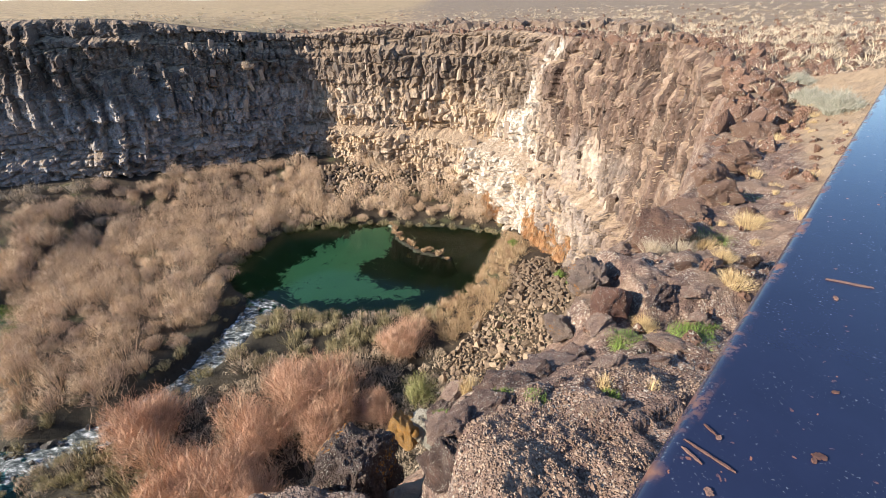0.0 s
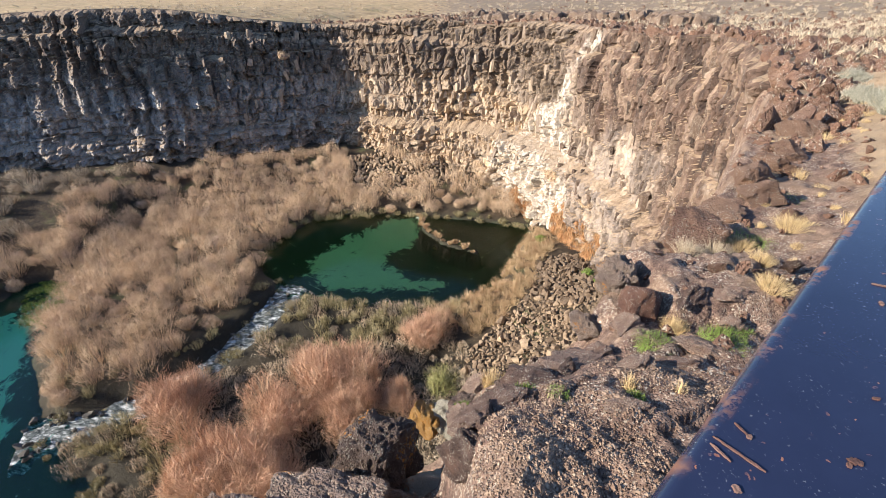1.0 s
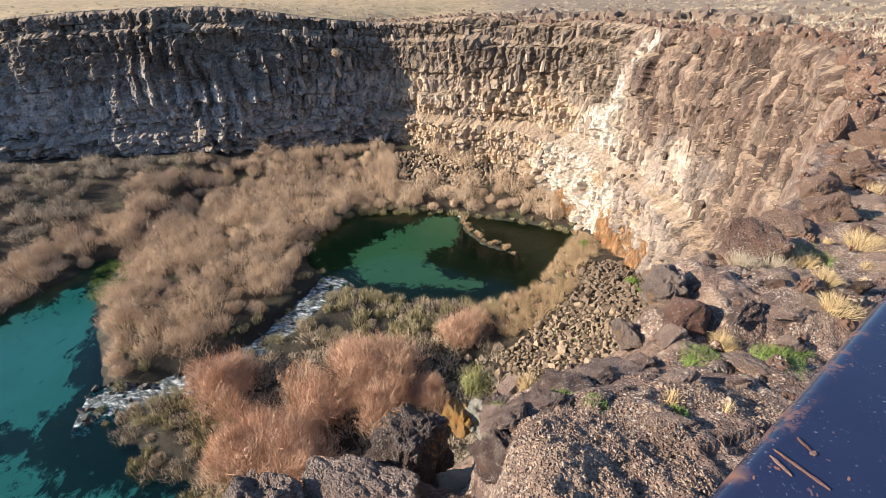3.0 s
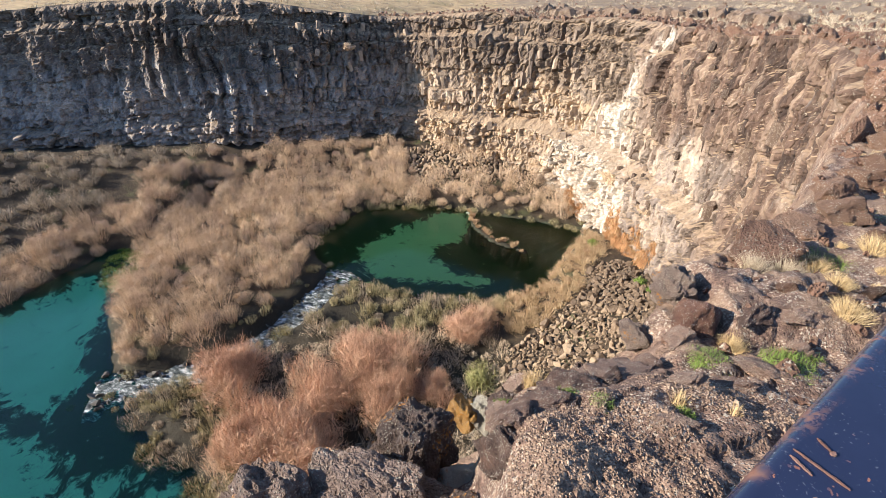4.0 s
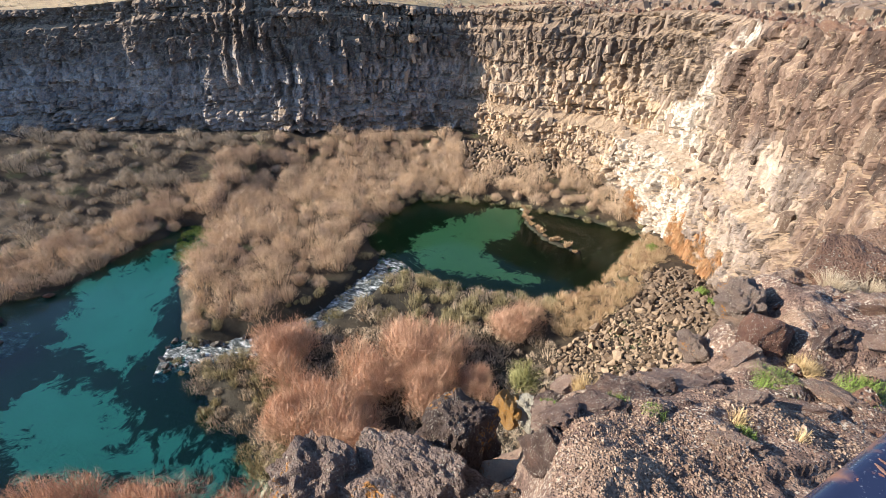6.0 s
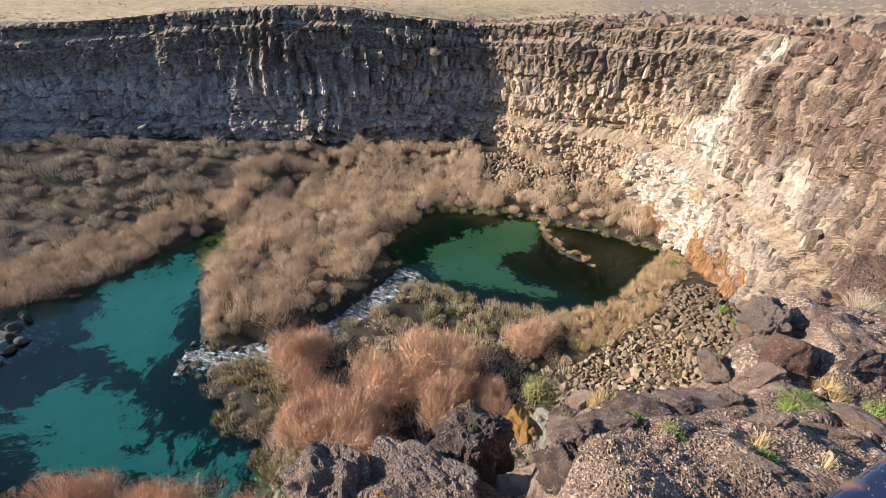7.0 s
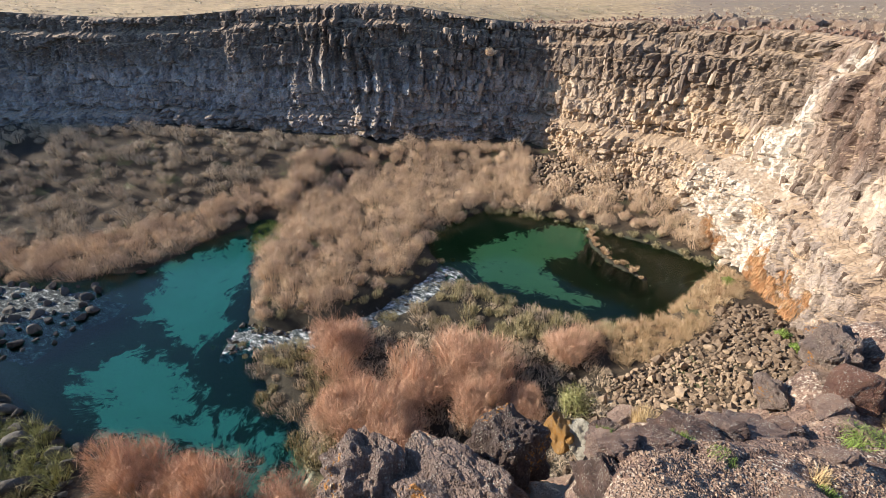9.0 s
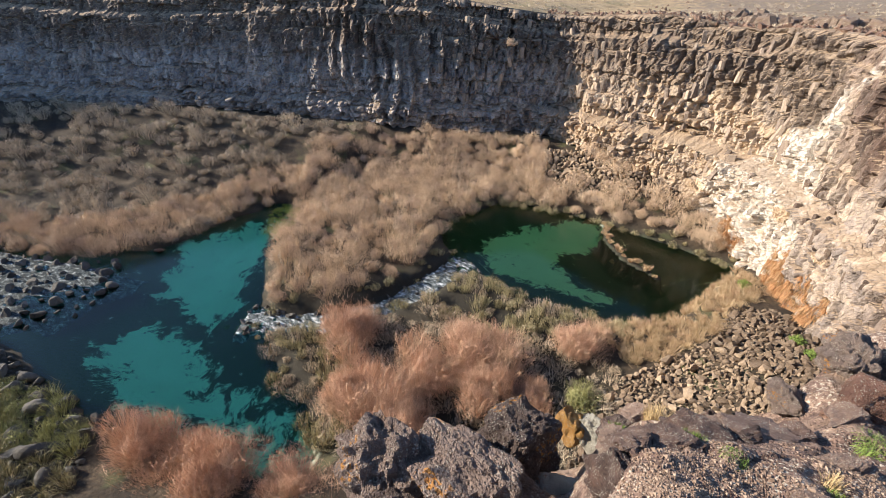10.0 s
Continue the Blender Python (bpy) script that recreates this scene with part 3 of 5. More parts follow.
def build_plateau():
    at = np.concatenate([np.linspace(a, a + 1, max(2, int(np.linalg.norm(RIM[a + 1] - RIM[a]) / 0.7)), endpoint=False) for a in range(len(RIM) - 1)])
    rim = spline(RIM, at)
    away = rim[:, :2] - CENTRE
    reach = np.linalg.norm(away, axis=1, keepdims=True)
    away /= reach
    d = np.r_[np.linspace(0, 3, 9), np.geomspace(3.6, 60, 40), np.geomspace(70, 3500, 30)]
    xy = rim[:, None, :2] + away[:, None] * d[None, :, None]
    z = plateau_height(xy[..., 0], xy[..., 1], rim[:, None, 2], d[None])
    # the fine ledge by the camera lies over this sheet
    hole = smooth(10, 7, np.hypot(xy[..., 0] - 2, xy[..., 1] - 4))
    z = z - 1.2 * hole
    z[:, 0] -= 0.15
    verts = np.concatenate([xy, z[..., None]], -1).reshape(-1, 3)
    me = mesh("ground", verts, grid_faces(*z.shape), GROUND, flat=False)
    tagged(new("ground", me), "dry grass plateau of tan soil and scattered basalt", "ground", kind="structure")


def ledge_height(x, y):
    """The rocky ledge in front of the rail, falling off at the rim."""
    z = 19.42 + 0.70 * np.exp(-(np.maximum(y - 0.9, 0) / 1.7) ** 2)
    z = z - 0.55 * smooth(0.3, -0.4, x) - 1.2 * smooth(-0.4, -1.5, x) - 0.5 * smooth(0.08, -0.14, x + 0.08 * fbm(y * 3.0, 2.0)) * smooth(1.0, 1.3, y)
    z = z + 0.22 * smooth(1.70, 1.90, x) * smooth(3.15, 3.40, y - 0.1 * (x - 1.8)) * smooth(4.7, 4.1, y) * smooth(3.6, 2.9, x)
    dist, k = line_dist(x, y, RIM_LINE)
    out = np.where(inside(x, y, RIM_LINE + [(-160, -30)]), dist, -dist)     # beyond the rim
    back = np.maximum(-out, 0)
    z = z + (0.20 * smooth(0.5, 3.5, back) + 1.1 * smooth(1.0, 4.5, back)) * smooth(4.0, 8.0, x + 0.5 * y)
    z = z + 0.07 * fbm(x * 0.9, y * 0.9, 3.0) + 0.05 * fbm(x * 3.1, y * 3.1, 5.0)
    f, ident = worley(x * 1.7, y * 1.7, x * 0 + 0.5, 3)
    z = z + 0.08 * (ident - 0.5) * smooth(0.75, 0.45, f)
    f, ident = worley(x * 4.6, y * 4.6, x * 0 + 0.5, 6)
    z = z + 0.045 * (ident - 0.5) * smooth(0.7, 0.5, f)
    u, v = 0.8 * x + 0.6 * y + 0.15 * fbm(x * 2, y * 2, 2.0), -0.6 * x + 0.8 * y
    _, ident = worley(u * 3.2, v * 8.0, x * 0 + 0.5, 12)
    z = z + 0.035 * (ident - 0.5)
    z = z + 0.035 * fbm(x * 8, y * 8, 1.0, 4)
    pit, _ = worley(x * 16, y * 16, x * 0 + 0.5, 9)
    z = z - 0.018 * smooth(0.5, 0.1, pit) * smooth(-0.1, 0.1, fbm(x * 0.9, y * 0.9, 15.0))
    z = z - 0.55 * smooth(1.0, 0.0, back) * smooth(1.5, 0.9, x)
    return z - 6.0 * smooth(-0.05, 0.75, out + 0.22 * fbm(x * 1.7, y * 1.7, 8.0))


def ledge_material():
    k = Mat("rim_ledge")
    a, b, c = k.noise(1.1, 6, 0.6), k.noise(7.0, 6, 0.7), k.noise(55.0, 4, 0.75)
    rock = k.ramp(k.math("ADD", k.math("MULTIPLY", b, 0.55), k.math("MULTIPLY", c, 0.45)),
                  (0.36, (0.045, 0.029, 0.024)), (0.5, (0.175, 0.112, 0.088)), (0.64, (0.42, 0.30, 0.22)))
    white = k.math("MULTIPLY", k.span(k.noise(46.0, 4, 0.65), 0.54, 0.60), k.span(k.noise(2.2, 4, 0.6), 0.44, 0.57))
    rock = k.mix(k.math("MULTIPLY", white, 0.75), rock, (0.60, 0.54, 0.44))
    soil = k.mix(k.noise(90.0, 3, 0.7), (0.085, 0.053, 0.038), (0.50, 0.355, 0.25))
    gravel = k.span(k.noise(0.9, 5, 0.6), 0.50, 0.60)
    col = k.mix(k.math("MULTIPLY", gravel, 0.55), rock, soil)
    # the trodden sandy path further along the rim
    path = k.math("MULTIPLY", k.span(k.math("ADD", k.math("SUBTRACT", k.axis(0), k.math("MULTIPLY", k.axis(1), 0.62)), k.math("MULTIPLY", a, 0.9)), 1.9, 2.5), k.span(k.axis(1), 3.4, 4.6))
    col = k.mix(path, col, k.mix(k.math("ADD", k.math("MULTIPLY", b, 0.6), k.math("MULTIPLY", c, 0.4)), (0.13, 0.088, 0.055), (0.52, 0.39, 0.26)))
    k.bump(k.math("ADD", k.noise(18.0, 8, 0.75), k.math("MULTIPLY", k.span(k.cells(55.0), 0.0, 0.5), 1.0)), 0.85, 0.03)
    return k.done(col, 0.92)


def build_ledge():
    x, y = np.meshgrid(np.r_[np.arange(-4.2, -2.4, 0.06), np.arange(-2.4, 3.6, 0.022), np.arange(3.6, 12.0, 0.06)],
                       np.r_[np.arange(-3.0, 0.6, 0.06), np.arange(0.6, 5.2, 0.022), np.arange(5.2, 16.0, 0.06)], indexing="ij")
    z = ledge_height(x, y)
    dist, _ = line_dist(x, y, RIM_LINE)
    keep = ~(inside(x, y, RIM_LINE + [(-160, -30)]) & (dist > 0.7)).ravel()
    faces = grid_faces(*x.shape)
    me = mesh("rim_ledge", np.stack([x, y, z], -1).reshape(-1, 3), faces[keep[faces].all(1)], ledge_material(), flat=False)
    tagged(new("rim_ledge", me), "rough basalt ledge with lichen, gravel and a sandy path", "ground", kind="structure")


def outline_sheet(name, poly, z, material, grow=1.4):
    """A level sheet over a closed outline, grown outwards under the banks."""
    p = np.array(poly, float)
    nxt, prv = np.roll(p, -1, 0), np.roll(p, 1, 0)
    t = nxt - prv
    t /= np.linalg.norm(t, axis=1, keepdims=True)
    area = 0.5 * np.sum(p[:, 0] * nxt[:, 1] - nxt[:, 0] * p[:, 1])
    n = np.stack([t[:, 1], -t[:, 0]], -1) * (1 if area > 0 else -1)
    p = p + n * grow
    bm = bmesh.new()
    f = bm.faces.new([bm.verts.new((a, b, z)) for a, b in p])
    f.normal_update()
    if f.normal.z < 0:
        f.normal_flip()
    bmesh.ops.triangulate(bm, faces=bm.faces[:])
    me = bpy.data.meshes.new(name)
    bm.to_mesh(me)
    bm.free()
    me.materials.append(material)
    return me


build_floor()
CLIFF_WALL, CLIFF_FACE = build_cliff()
build_plateau()
build_ledge()
tagged(new("water", outline_sheet("water", LOWER_POOL, 0.0, WATER_LOW)), "clear turquoise spring water over sand and dark weed", "water", kind="structure")
tagged(new("water", outline_sheet("water", UPPER_POOL, 0.8, WATER_HIGH, 1.0)), "still dark green pool under the cliff", "water", kind="structure")


# ---- growing things and stones ----
def blades(r, c, rad, high, n, w, spread=0.35, twigs=0.6, lift=0.35):
    """Curved tapering stems in domed clumps: c (k, 3), rad, high (k); returns verts, quads, tris."""
    k = len(c)
    c, rad, high = (np.repeat(np.asarray(q, float), n, 0) for q in (c, rad, high))
    m = k * n
    phi, rho = r.uniform(0, 2 * np.pi, m), np.sqrt(r.uniform(0, 1, m))
    lump = 0.80 + 0.35 * vnoise(c[:, 0] * 3 + np.cos(phi) * 1.3 + 40, c[:, 1] * 3 + np.sin(phi) * 1.3, rho * 2)
    side = np.stack([np.cos(phi), np.sin(phi), 0 * phi], -1)
    tip = side * (rad * rho * lump)[:, None]
    tip[:, 2] = high * np.sqrt(np.clip(1 - 0.85 * rho**2, 0.04, 1)) * lump * r.uniform(0.75, 1.12, m)
    root = side * (rad * rho * spread)[:, None] + r.normal(0, 0.05, (m, 3)) * rad[:, None]
    root[:, 2] = -0.05
    short = r.uniform(0, 1, m) < twigs
    outward = tip * np.array([1, 1, 0.9]) / (np.stack([rad, rad, np.abs(high)], -1) ** 2)
    outward /= np.linalg.norm(outward, axis=1, keepdims=True) + 1e-9
    wild = np.cross(outward, r.normal(0, 1, (m, 3)))
    wild = 0.75 * wild + 0.5 * outward + np.array([0, 0, lift]) * np.sign(high)[:, None]
    wild *= (rad * r.uniform(0.14, 0.34, m))[:, None]
    root = np.where(short[:, None], tip * r.uniform(0.72, 1.0, m)[:, None] - 0.5 * wild, root)
    tip = np.where(short[:, None], root + wild, tip + r.normal(0, 0.05, (m, 3)) * rad[:, None])
    mid = root + (tip - root) * 0.55 + np.where(short, 0.02, 0.10)[:, None] * np.array([0, 0, 1.0]) * high[:, None] + r.normal(0, 0.02, (m, 3)) * rad[:, None]
    across = np.cross(tip - root, outward + r.normal(0, 0.35, (m, 3)))
    across /= np.linalg.norm(across, axis=1, keepdims=True) + 1e-9
    a = across * (w * np.where(short, 0.6, 0.9) * r.uniform(0.6, 1.4, m))[:, None]
    v = np.stack([root + a * 0.5, root - a * 0.5, mid - a * 0.4, mid + a * 0.4, tip], 1) + c[:, None]
    i = np.arange(m)[:, None] * 5
    return v.reshape(-1, 3), i + np.array([0, 1, 2, 3]), i + np.array([3, 2, 4])


def scatter(r, poly, gap, tries=9000):
    """Uneven points in an outline, none nearer than about gap."""
    p = np.array(poly)
    cand = r.uniform(p.min(0), p.max(0), (tries, 2))
    cand = cand[inside(cand[:, 0], cand[:, 1], poly)]
    kept = []
    buckets = {}
    for x, y in cand:
        key = (int(x // gap), int(y // gap))
        if all((x - u) ** 2 + (y - q) ** 2 > (gap * 0.8) ** 2 for a in (-1, 0, 1) for b in (-1, 0, 1) for u, q in buckets.get((key[0] + a, key[1] + b), ())):
            buckets.setdefault(key, []).append((x, y))
            kept.append((x, y))
    return np.array(kept)


def on_floor(xy, sink=0.0):
    return np.column_stack([xy, floor_height(xy[:, 0], xy[:, 1]) - sink])


def on_ledge(x, y):
    return float(ledge_height(np.array([x]), np.array([y]))[0])


def brush_mass(name, points, rad, high, n, w, material, label, category, spread=0.35, twigs=0.6, seed=1):
    r = np.random.default_rng(seed)
    k = len(points)
    v, q, t = blades(r, points, rad * (sz := r.uniform(0.5, 1.45, k)), high * sz * r.uniform(0.8, 1.15, k), n, w, spread, twigs)
    tagged(new(name, mesh(name, v, [q, t], material)), label, category, kind="stuff")


MOUND = ((-34, 30.5), (-32, 24.6), (-27.7, 19.4), (-25.2, 17.2), (-21.3, 20.0), (-18.4, 24.5), (-18.0, 30), (-20.3, 36), (-17.3, 44.6), (-12, 45.8),
         (-6, 45.8), (0.5, 44.9), (4.6, 44.2), (3.5, 49), (-4, 56), (-17, 58.5), (-27, 55), (-38, 48), (-42, 40), (-37, 32))
BANK = ((-39.4, 31.5), (-40.6, 25), (-41, 18.8), (-45.5, 13.2), (-50, 10.5), (-58, 8), (-60, 11), (-52, 15), (-46, 22), (-45, 30), (-40, 38), (-37, 33))
FIELD = ((-46, 23), (-52, 15.5), (-70, 8), (-95, 8), (-88, 20), (-66, 34.5), (-49, 44.5), (-40, 47), (-43, 38), (-46, 30))
REEDS = ((-2.5, 27.0), (0.3, 24.4), (2.0, 24.8), (4.4, 27.4), (5.6, 31.4), (7.6, 35.5), (6.8, 41.5), (5.2, 39), (3.5, 34.2), (2.3, 30.5), (-0.6, 28.8))

g = np.random.default_rng(11)
mound = scatter(g, MOUND, 1.75)
SCREE = ((-13, 50), (-9, 48.6), (-5, 49.5), (-1.5, 50.5), (1.2, 51.2), (-4, 55.5), (-12, 57.5), (-17, 57))
mound = mound[~inside(mound[:, 0], mound[:, 1], SCREE) | (g.uniform(0, 1, len(mound)) < 0.3)]
brush_mass("willow_thicket", on_floor(mound), 1.75, 2.05, 780, 0.022, BRUSH, "tan leafless willow thicket covering the bank between pools", "thicket", 0.4, 0.86, 21)
brush_mass("bank_thicket", on_floor(scatter(g, BANK, 1.9)), 1.7, 1.8, 860, 0.024, BRUSH, "grey tan brush overhanging the far river bank", "thicket", 0.4, 0.85, 22)
field = scatter(g, FIELD, 1.8)
field = field[fbm(field[:, 0] * 0.25, field[:, 1] * 0.25, 3.0) > -0.2]
brush_mass("sagebrush_slope", on_floor(field), 1.35, 1.3, 320, 0.042, SAGE, "low grey sagebrush and dry grass on the talus slope", "sagebrush", 0.4, 0.85, 23)
bog = np.vstack([scatter(g, SEDGES, 0.9), scatter(g, SEDGES_LOW, 0.9)])
bog = bog[(fbm(bog[:, 0] * 0.7, bog[:, 1] * 0.7, 14.0) > -0.08) & (line_dist(bog[:, 0], bog[:, 1], STREAM)[0] > 1.3)]
mixed = g.uniform(0, 1, len(bog)) < 0.62
brush_mass("sedge_bed", on_floor(bog[mixed]), 0.85, 0.8, 300, 0.024, SEDGE, "olive and straw coloured sedge tussocks in the wet ground", "sedge", 0.6, 0.5, 24)
brush_mass("dead_stalks", on_floor(bog[~mixed]), 0.9, 0.75, 260, 0.022, SAGE, "grey brown dead stalks tangled between the sedge", "stalks", 0.7, 0.6, 39)
brush_mass("reed_bed", on_floor(scatter(g, REEDS, 0.7)), 0.8, 0.75, 240, 0.022, REED, "dry golden reeds along the pool edge", "reeds", 0.35, 0.35, 25)
UNDER = ((-15.5, 24), (-13, 21.5), (-16, 20), (-18.5, 18.5), (-16, 15), (-13, 10.5), (-7, 9), (-2, 12), (0, 18), (0.3, 23), (-3, 24.5), (-7, 22), (-12, 22.8))
brush_mass("undergrowth", on_floor(scatter(g, UNDER, 1.0)), 0.9, 0.75, 170, 0.035, SAGE, "grey brown dead undergrowth between the willows", "undergrowth", 0.4, 0.8, 28)
brush_mass("shore_growth", on_floor(scatter(g, ((-26, 2), (-31, 2.5), (-33, 0), (-27, -3), (-20, -1), (-21, 2)), 0.9)), 0.9, 0.7, 240, 0.03, SEDGE, "green and straw tussocks among the shore boulders", "sedge", 0.3, 0.3, 29)
brush_mass("shore_shrubs", on_floor(scatter(g, ((-32, 3.2), (-28.5, 4.4), (-24.8, 4.4), (-23.4, 3.2), (-26, 1.6), (-31, 1.4)), 1.0)), 0.9, 0.85, 320, 0.026, OLIVE, "yellow green shrubs above the shore boulders", "shrubs", 0.4, 0.6, 41)
stream_edge = np.array([np.array(STREAM[a]) + (np.array(STREAM[a + 1]) - STREAM[a]) * t + g.normal(0, 1.5, 2) for a in range(6) for t in np.arange(0, 1, 0.1)])
brush_mass("stream_sedge", on_floor(stream_edge), 0.55, 0.6, 190, 0.024, SEDGE, "olive sedge and dead stalks along the stream", "sedge", 0.4, 0.65, 35)
brush_mass("water_weed", np.column_stack([(wp := scatter(g, ((-38.6, 31.5), (-35.2, 31.5), (-33.2, 26.0), (-34.6, 25.5), (-37.8, 28.5)), 0.9)), np.full(len(wp), -0.06)]), 0.8, 0.22, 150, 0.05, GREEN,
           "bright green water plants at the head of the pool", "water plants", 0.6, 0.3, 33)
brush_mass("pool_rim_growth", on_floor(np.array([np.array(UPPER_POOL[a]) + (np.array(UPPER_POOL[a + 1]) - UPPER_POOL[a]) * t + g.normal(0, 0.25, 2) for a in range(0, 5) for t in np.arange(0, 1, 0.16)])),
           0.75, 0.7, 170, 0.035, SEDGE, "olive plants overhanging the upper pool", "sedge", 0.3, 0.5, 34)
spit_pts = np.array([np.array(SPIT[a]) + (np.array(SPIT[a + 1]) - SPIT[a]) * t for a in range(3) for t in np.linspace(0, 0.9, 7)])
brush_mass("spit_reeds", on_floor(spit_pts + g.normal(0, 0.2, spit_pts.shape)), 0.5, 0.42, 120, 0.04, REED, "dead brown reeds on a narrow spit in the pool", "reeds", 0.3, 0.2, 26)

# rust-red fern and grass hanging on the foot of the wall
fern = []
cf = CLIFF_FACE
for y0, y1, z0, z1, count in ((43.6, 47.5, 0.8, 4.4, 190), (30.5, 39.0, 1.4, 5.6, 480)):
    band = cf[(cf[:, 1] > y0) & (cf[:, 1] < y1) & (cf[:, 0] > 0) & (cf[:, 2] > z0) & (cf[:, 2] < z1 + 0.9 * np.sin(cf[:, 1] * 2.1))]
    fern.append(band[g.integers(0, len(band), count)])
fern = np.vstack(fern)
brush_mass("hanging_fern", fern, 0.55, -0.8, 60, 0.034, RUSTFERN, "rust orange dead fern hanging on the wet cliff foot", "fern", 0.5, 0.3, 27)


def willow_proto(seed, rad, high, material):
    r = np.random.default_rng(seed)
    thing = new("willow_shrub")
    v, q, t = blades(r, np.zeros((1, 3)), [rad], [high], 300, 0.022, 0.18, 0.0)
    part("trunk", mesh("trunk", v, [q, t], material), thing)
    sub = np.column_stack([r.normal(0, rad * 0.30, (5, 2)), np.full(5, high * 0.10)])
    v, q, t = blades(r, np.vstack([np.zeros((1, 3)), sub]), np.r_[rad, np.full(5, rad * 0.78)], np.r_[high, np.full(5, high * 0.84)], 950, 0.0155, 0.3, 0.8, 0.7)
    part("crown", mesh("crown", v, [q, t], material), thing)
    return thing


RED_LABEL = "reddish brown leafless willow shrub beside the stream"
protos = [willow_proto(50 + k, 1.85, 2.15, RED) for k in range(3)]
WILLOWS = ((-16.5, 17.6, 1.45), (-8.7, 19.2, 1.65), (-6.7, 17.4, 1.3), (-10.4, 16.2, 1.45), (-11.2, 13.9, 1.6), (-13.2, 13.6, 1.35), (-9.2, 12.9, 1.35),
           (-2.9, 23.6, 1.15), (-4.1, 18.4, 0.9), (-20.4, 4.8, 1.2), (-18.2, 6.1, 1.2), (-15.2, 5.7, 1.4), (-12.0, 7.4, 1.25))
for n, (x, y, s) in enumerate(WILLOWS):
    z = float(floor_height(np.array([x]), np.array([y]))[0])
    p = protos[n % 3] if n < 3 else copy_thing(protos[n % 3], Matrix())
    p.matrix_basis = pose(x, y, z, 0, 0, 67 * n) @ Matrix.Diagonal((s, s * 1.03, s, 1))
    tagged(p, RED_LABEL, "shrub", "red willows by the stream")


def small_shrub(name, x, y, z, rad, high, n, w, material, label, category, seed, spread=0.3, twigs=0.6, group=""):
    r = np.random.default_rng(seed)
    v, q, t = blades(r, np.zeros((1, 3)), [rad], [high], n, w, spread, twigs)
    ob = new(name, mesh(name, v, [q, t], material))
    ob.location = (x, y, z)
    return tagged(ob, label, category, group)


def floor_z(x, y):
    return float(floor_height(np.array([x]), np.array([y]))[0])


for n, (x, y, rad, high, m, label) in enumerate((
        (-1.5, 19.6, 1.7, 1.6, OLIVE, "yellow green shrub at the edge of the boulder slope"),
        (8.6, 27.6, 0.7, 0.7, GREEN, "bright green plant at the foot of the cliff"),
        (8.9, 25.8, 0.6, 0.6, GREEN, "bright green plant at the foot of the cliff"),
        (6.6, 36.6, 0.8, 0.7, GREEN, "green plant growing among dry reeds"),
        (-14.0, 14.0, 0.7, 0.8, OLIVE, "yellow green plant under red willows"))):
    small_shrub("green_shrub", x, y, floor_z(x, y), rad, high, 900, 0.035, m, label, "shrub", 70 + n, 0.3, 0.6)


# ---- stones ----
def stone_mesh(name, seed, level, rough=0.10, cuts=9, material=None, squash=(1, 1, 0.8), pits=0.0, fine=2.2, lims=(0.52, 0.86)):
    """An angular stone: a sphere cut by planes, then weathered."""
    r = np.random.default_rng(seed)
    bm = bmesh.new()
    bmesh.ops.create_icosphere(bm, subdivisions=level, radius=1.0)
    v = np.array([p.co for p in bm.verts])
    f = np.array([[p.index for p in q.verts] for q in bm.faces])
    bm.free()
    for _ in range(cuts):
        n = r.normal(0, 1, 3)
        n /= np.linalg.norm(n)
        d = v @ n
        lim = r.uniform(*lims)
        v = v - np.outer(np.maximum(d - lim, 0), n)
    o = seed * 3.7
    v = v * (1 + rough * (fbm(v[:, 0] * fine + o, v[:, 1] * fine, v[:, 2] * fine, 5) * 2))[:, None]
    if pits:
        w, _ = worley(v[:, 0] * 11 + o, v[:, 1] * 11, v[:, 2] * 11)
        w2, _ = worley(v[:, 0] * 22 + o, v[:, 1] * 22, v[:, 2] * 22)
        v = v * (1 - pits * smooth(0.42, 0.12, w) - 0.5 * pits * smooth(0.42, 0.12, w2))[:, None]
    v = v * np.array(squash)
    return mesh(name, v, f, material, flat=True), v, f


def stones_joined(name, r, places, sizes, material, label, category, shapes=6, level=2):
    kinds = [stone_mesh("template", 200 + k, level, 0.04, 12, None, (1.1, 0.9, 0.8), 0.0, 2.2, (0.32, 0.66)) for k in range(shapes)]
    vs, fs, base = [], [], 0
    for p, s in zip(places, sizes):
        me, v, f = kinds[r.integers(shapes)]
        m = np.array(Euler(r.uniform(0, 6.28, 3)).to_matrix())
        vs.append((v * s * r.uniform(0.75, 1.25, 3)) @ m.T + p)
        fs.append(f + base)
        base += len(v)
    for me, _, _ in kinds:
        bpy.data.meshes.remove(me)
    tagged(new(name, mesh(name, np.vstack(vs), np.vstack(fs), material)), label, category, kind="stuff")


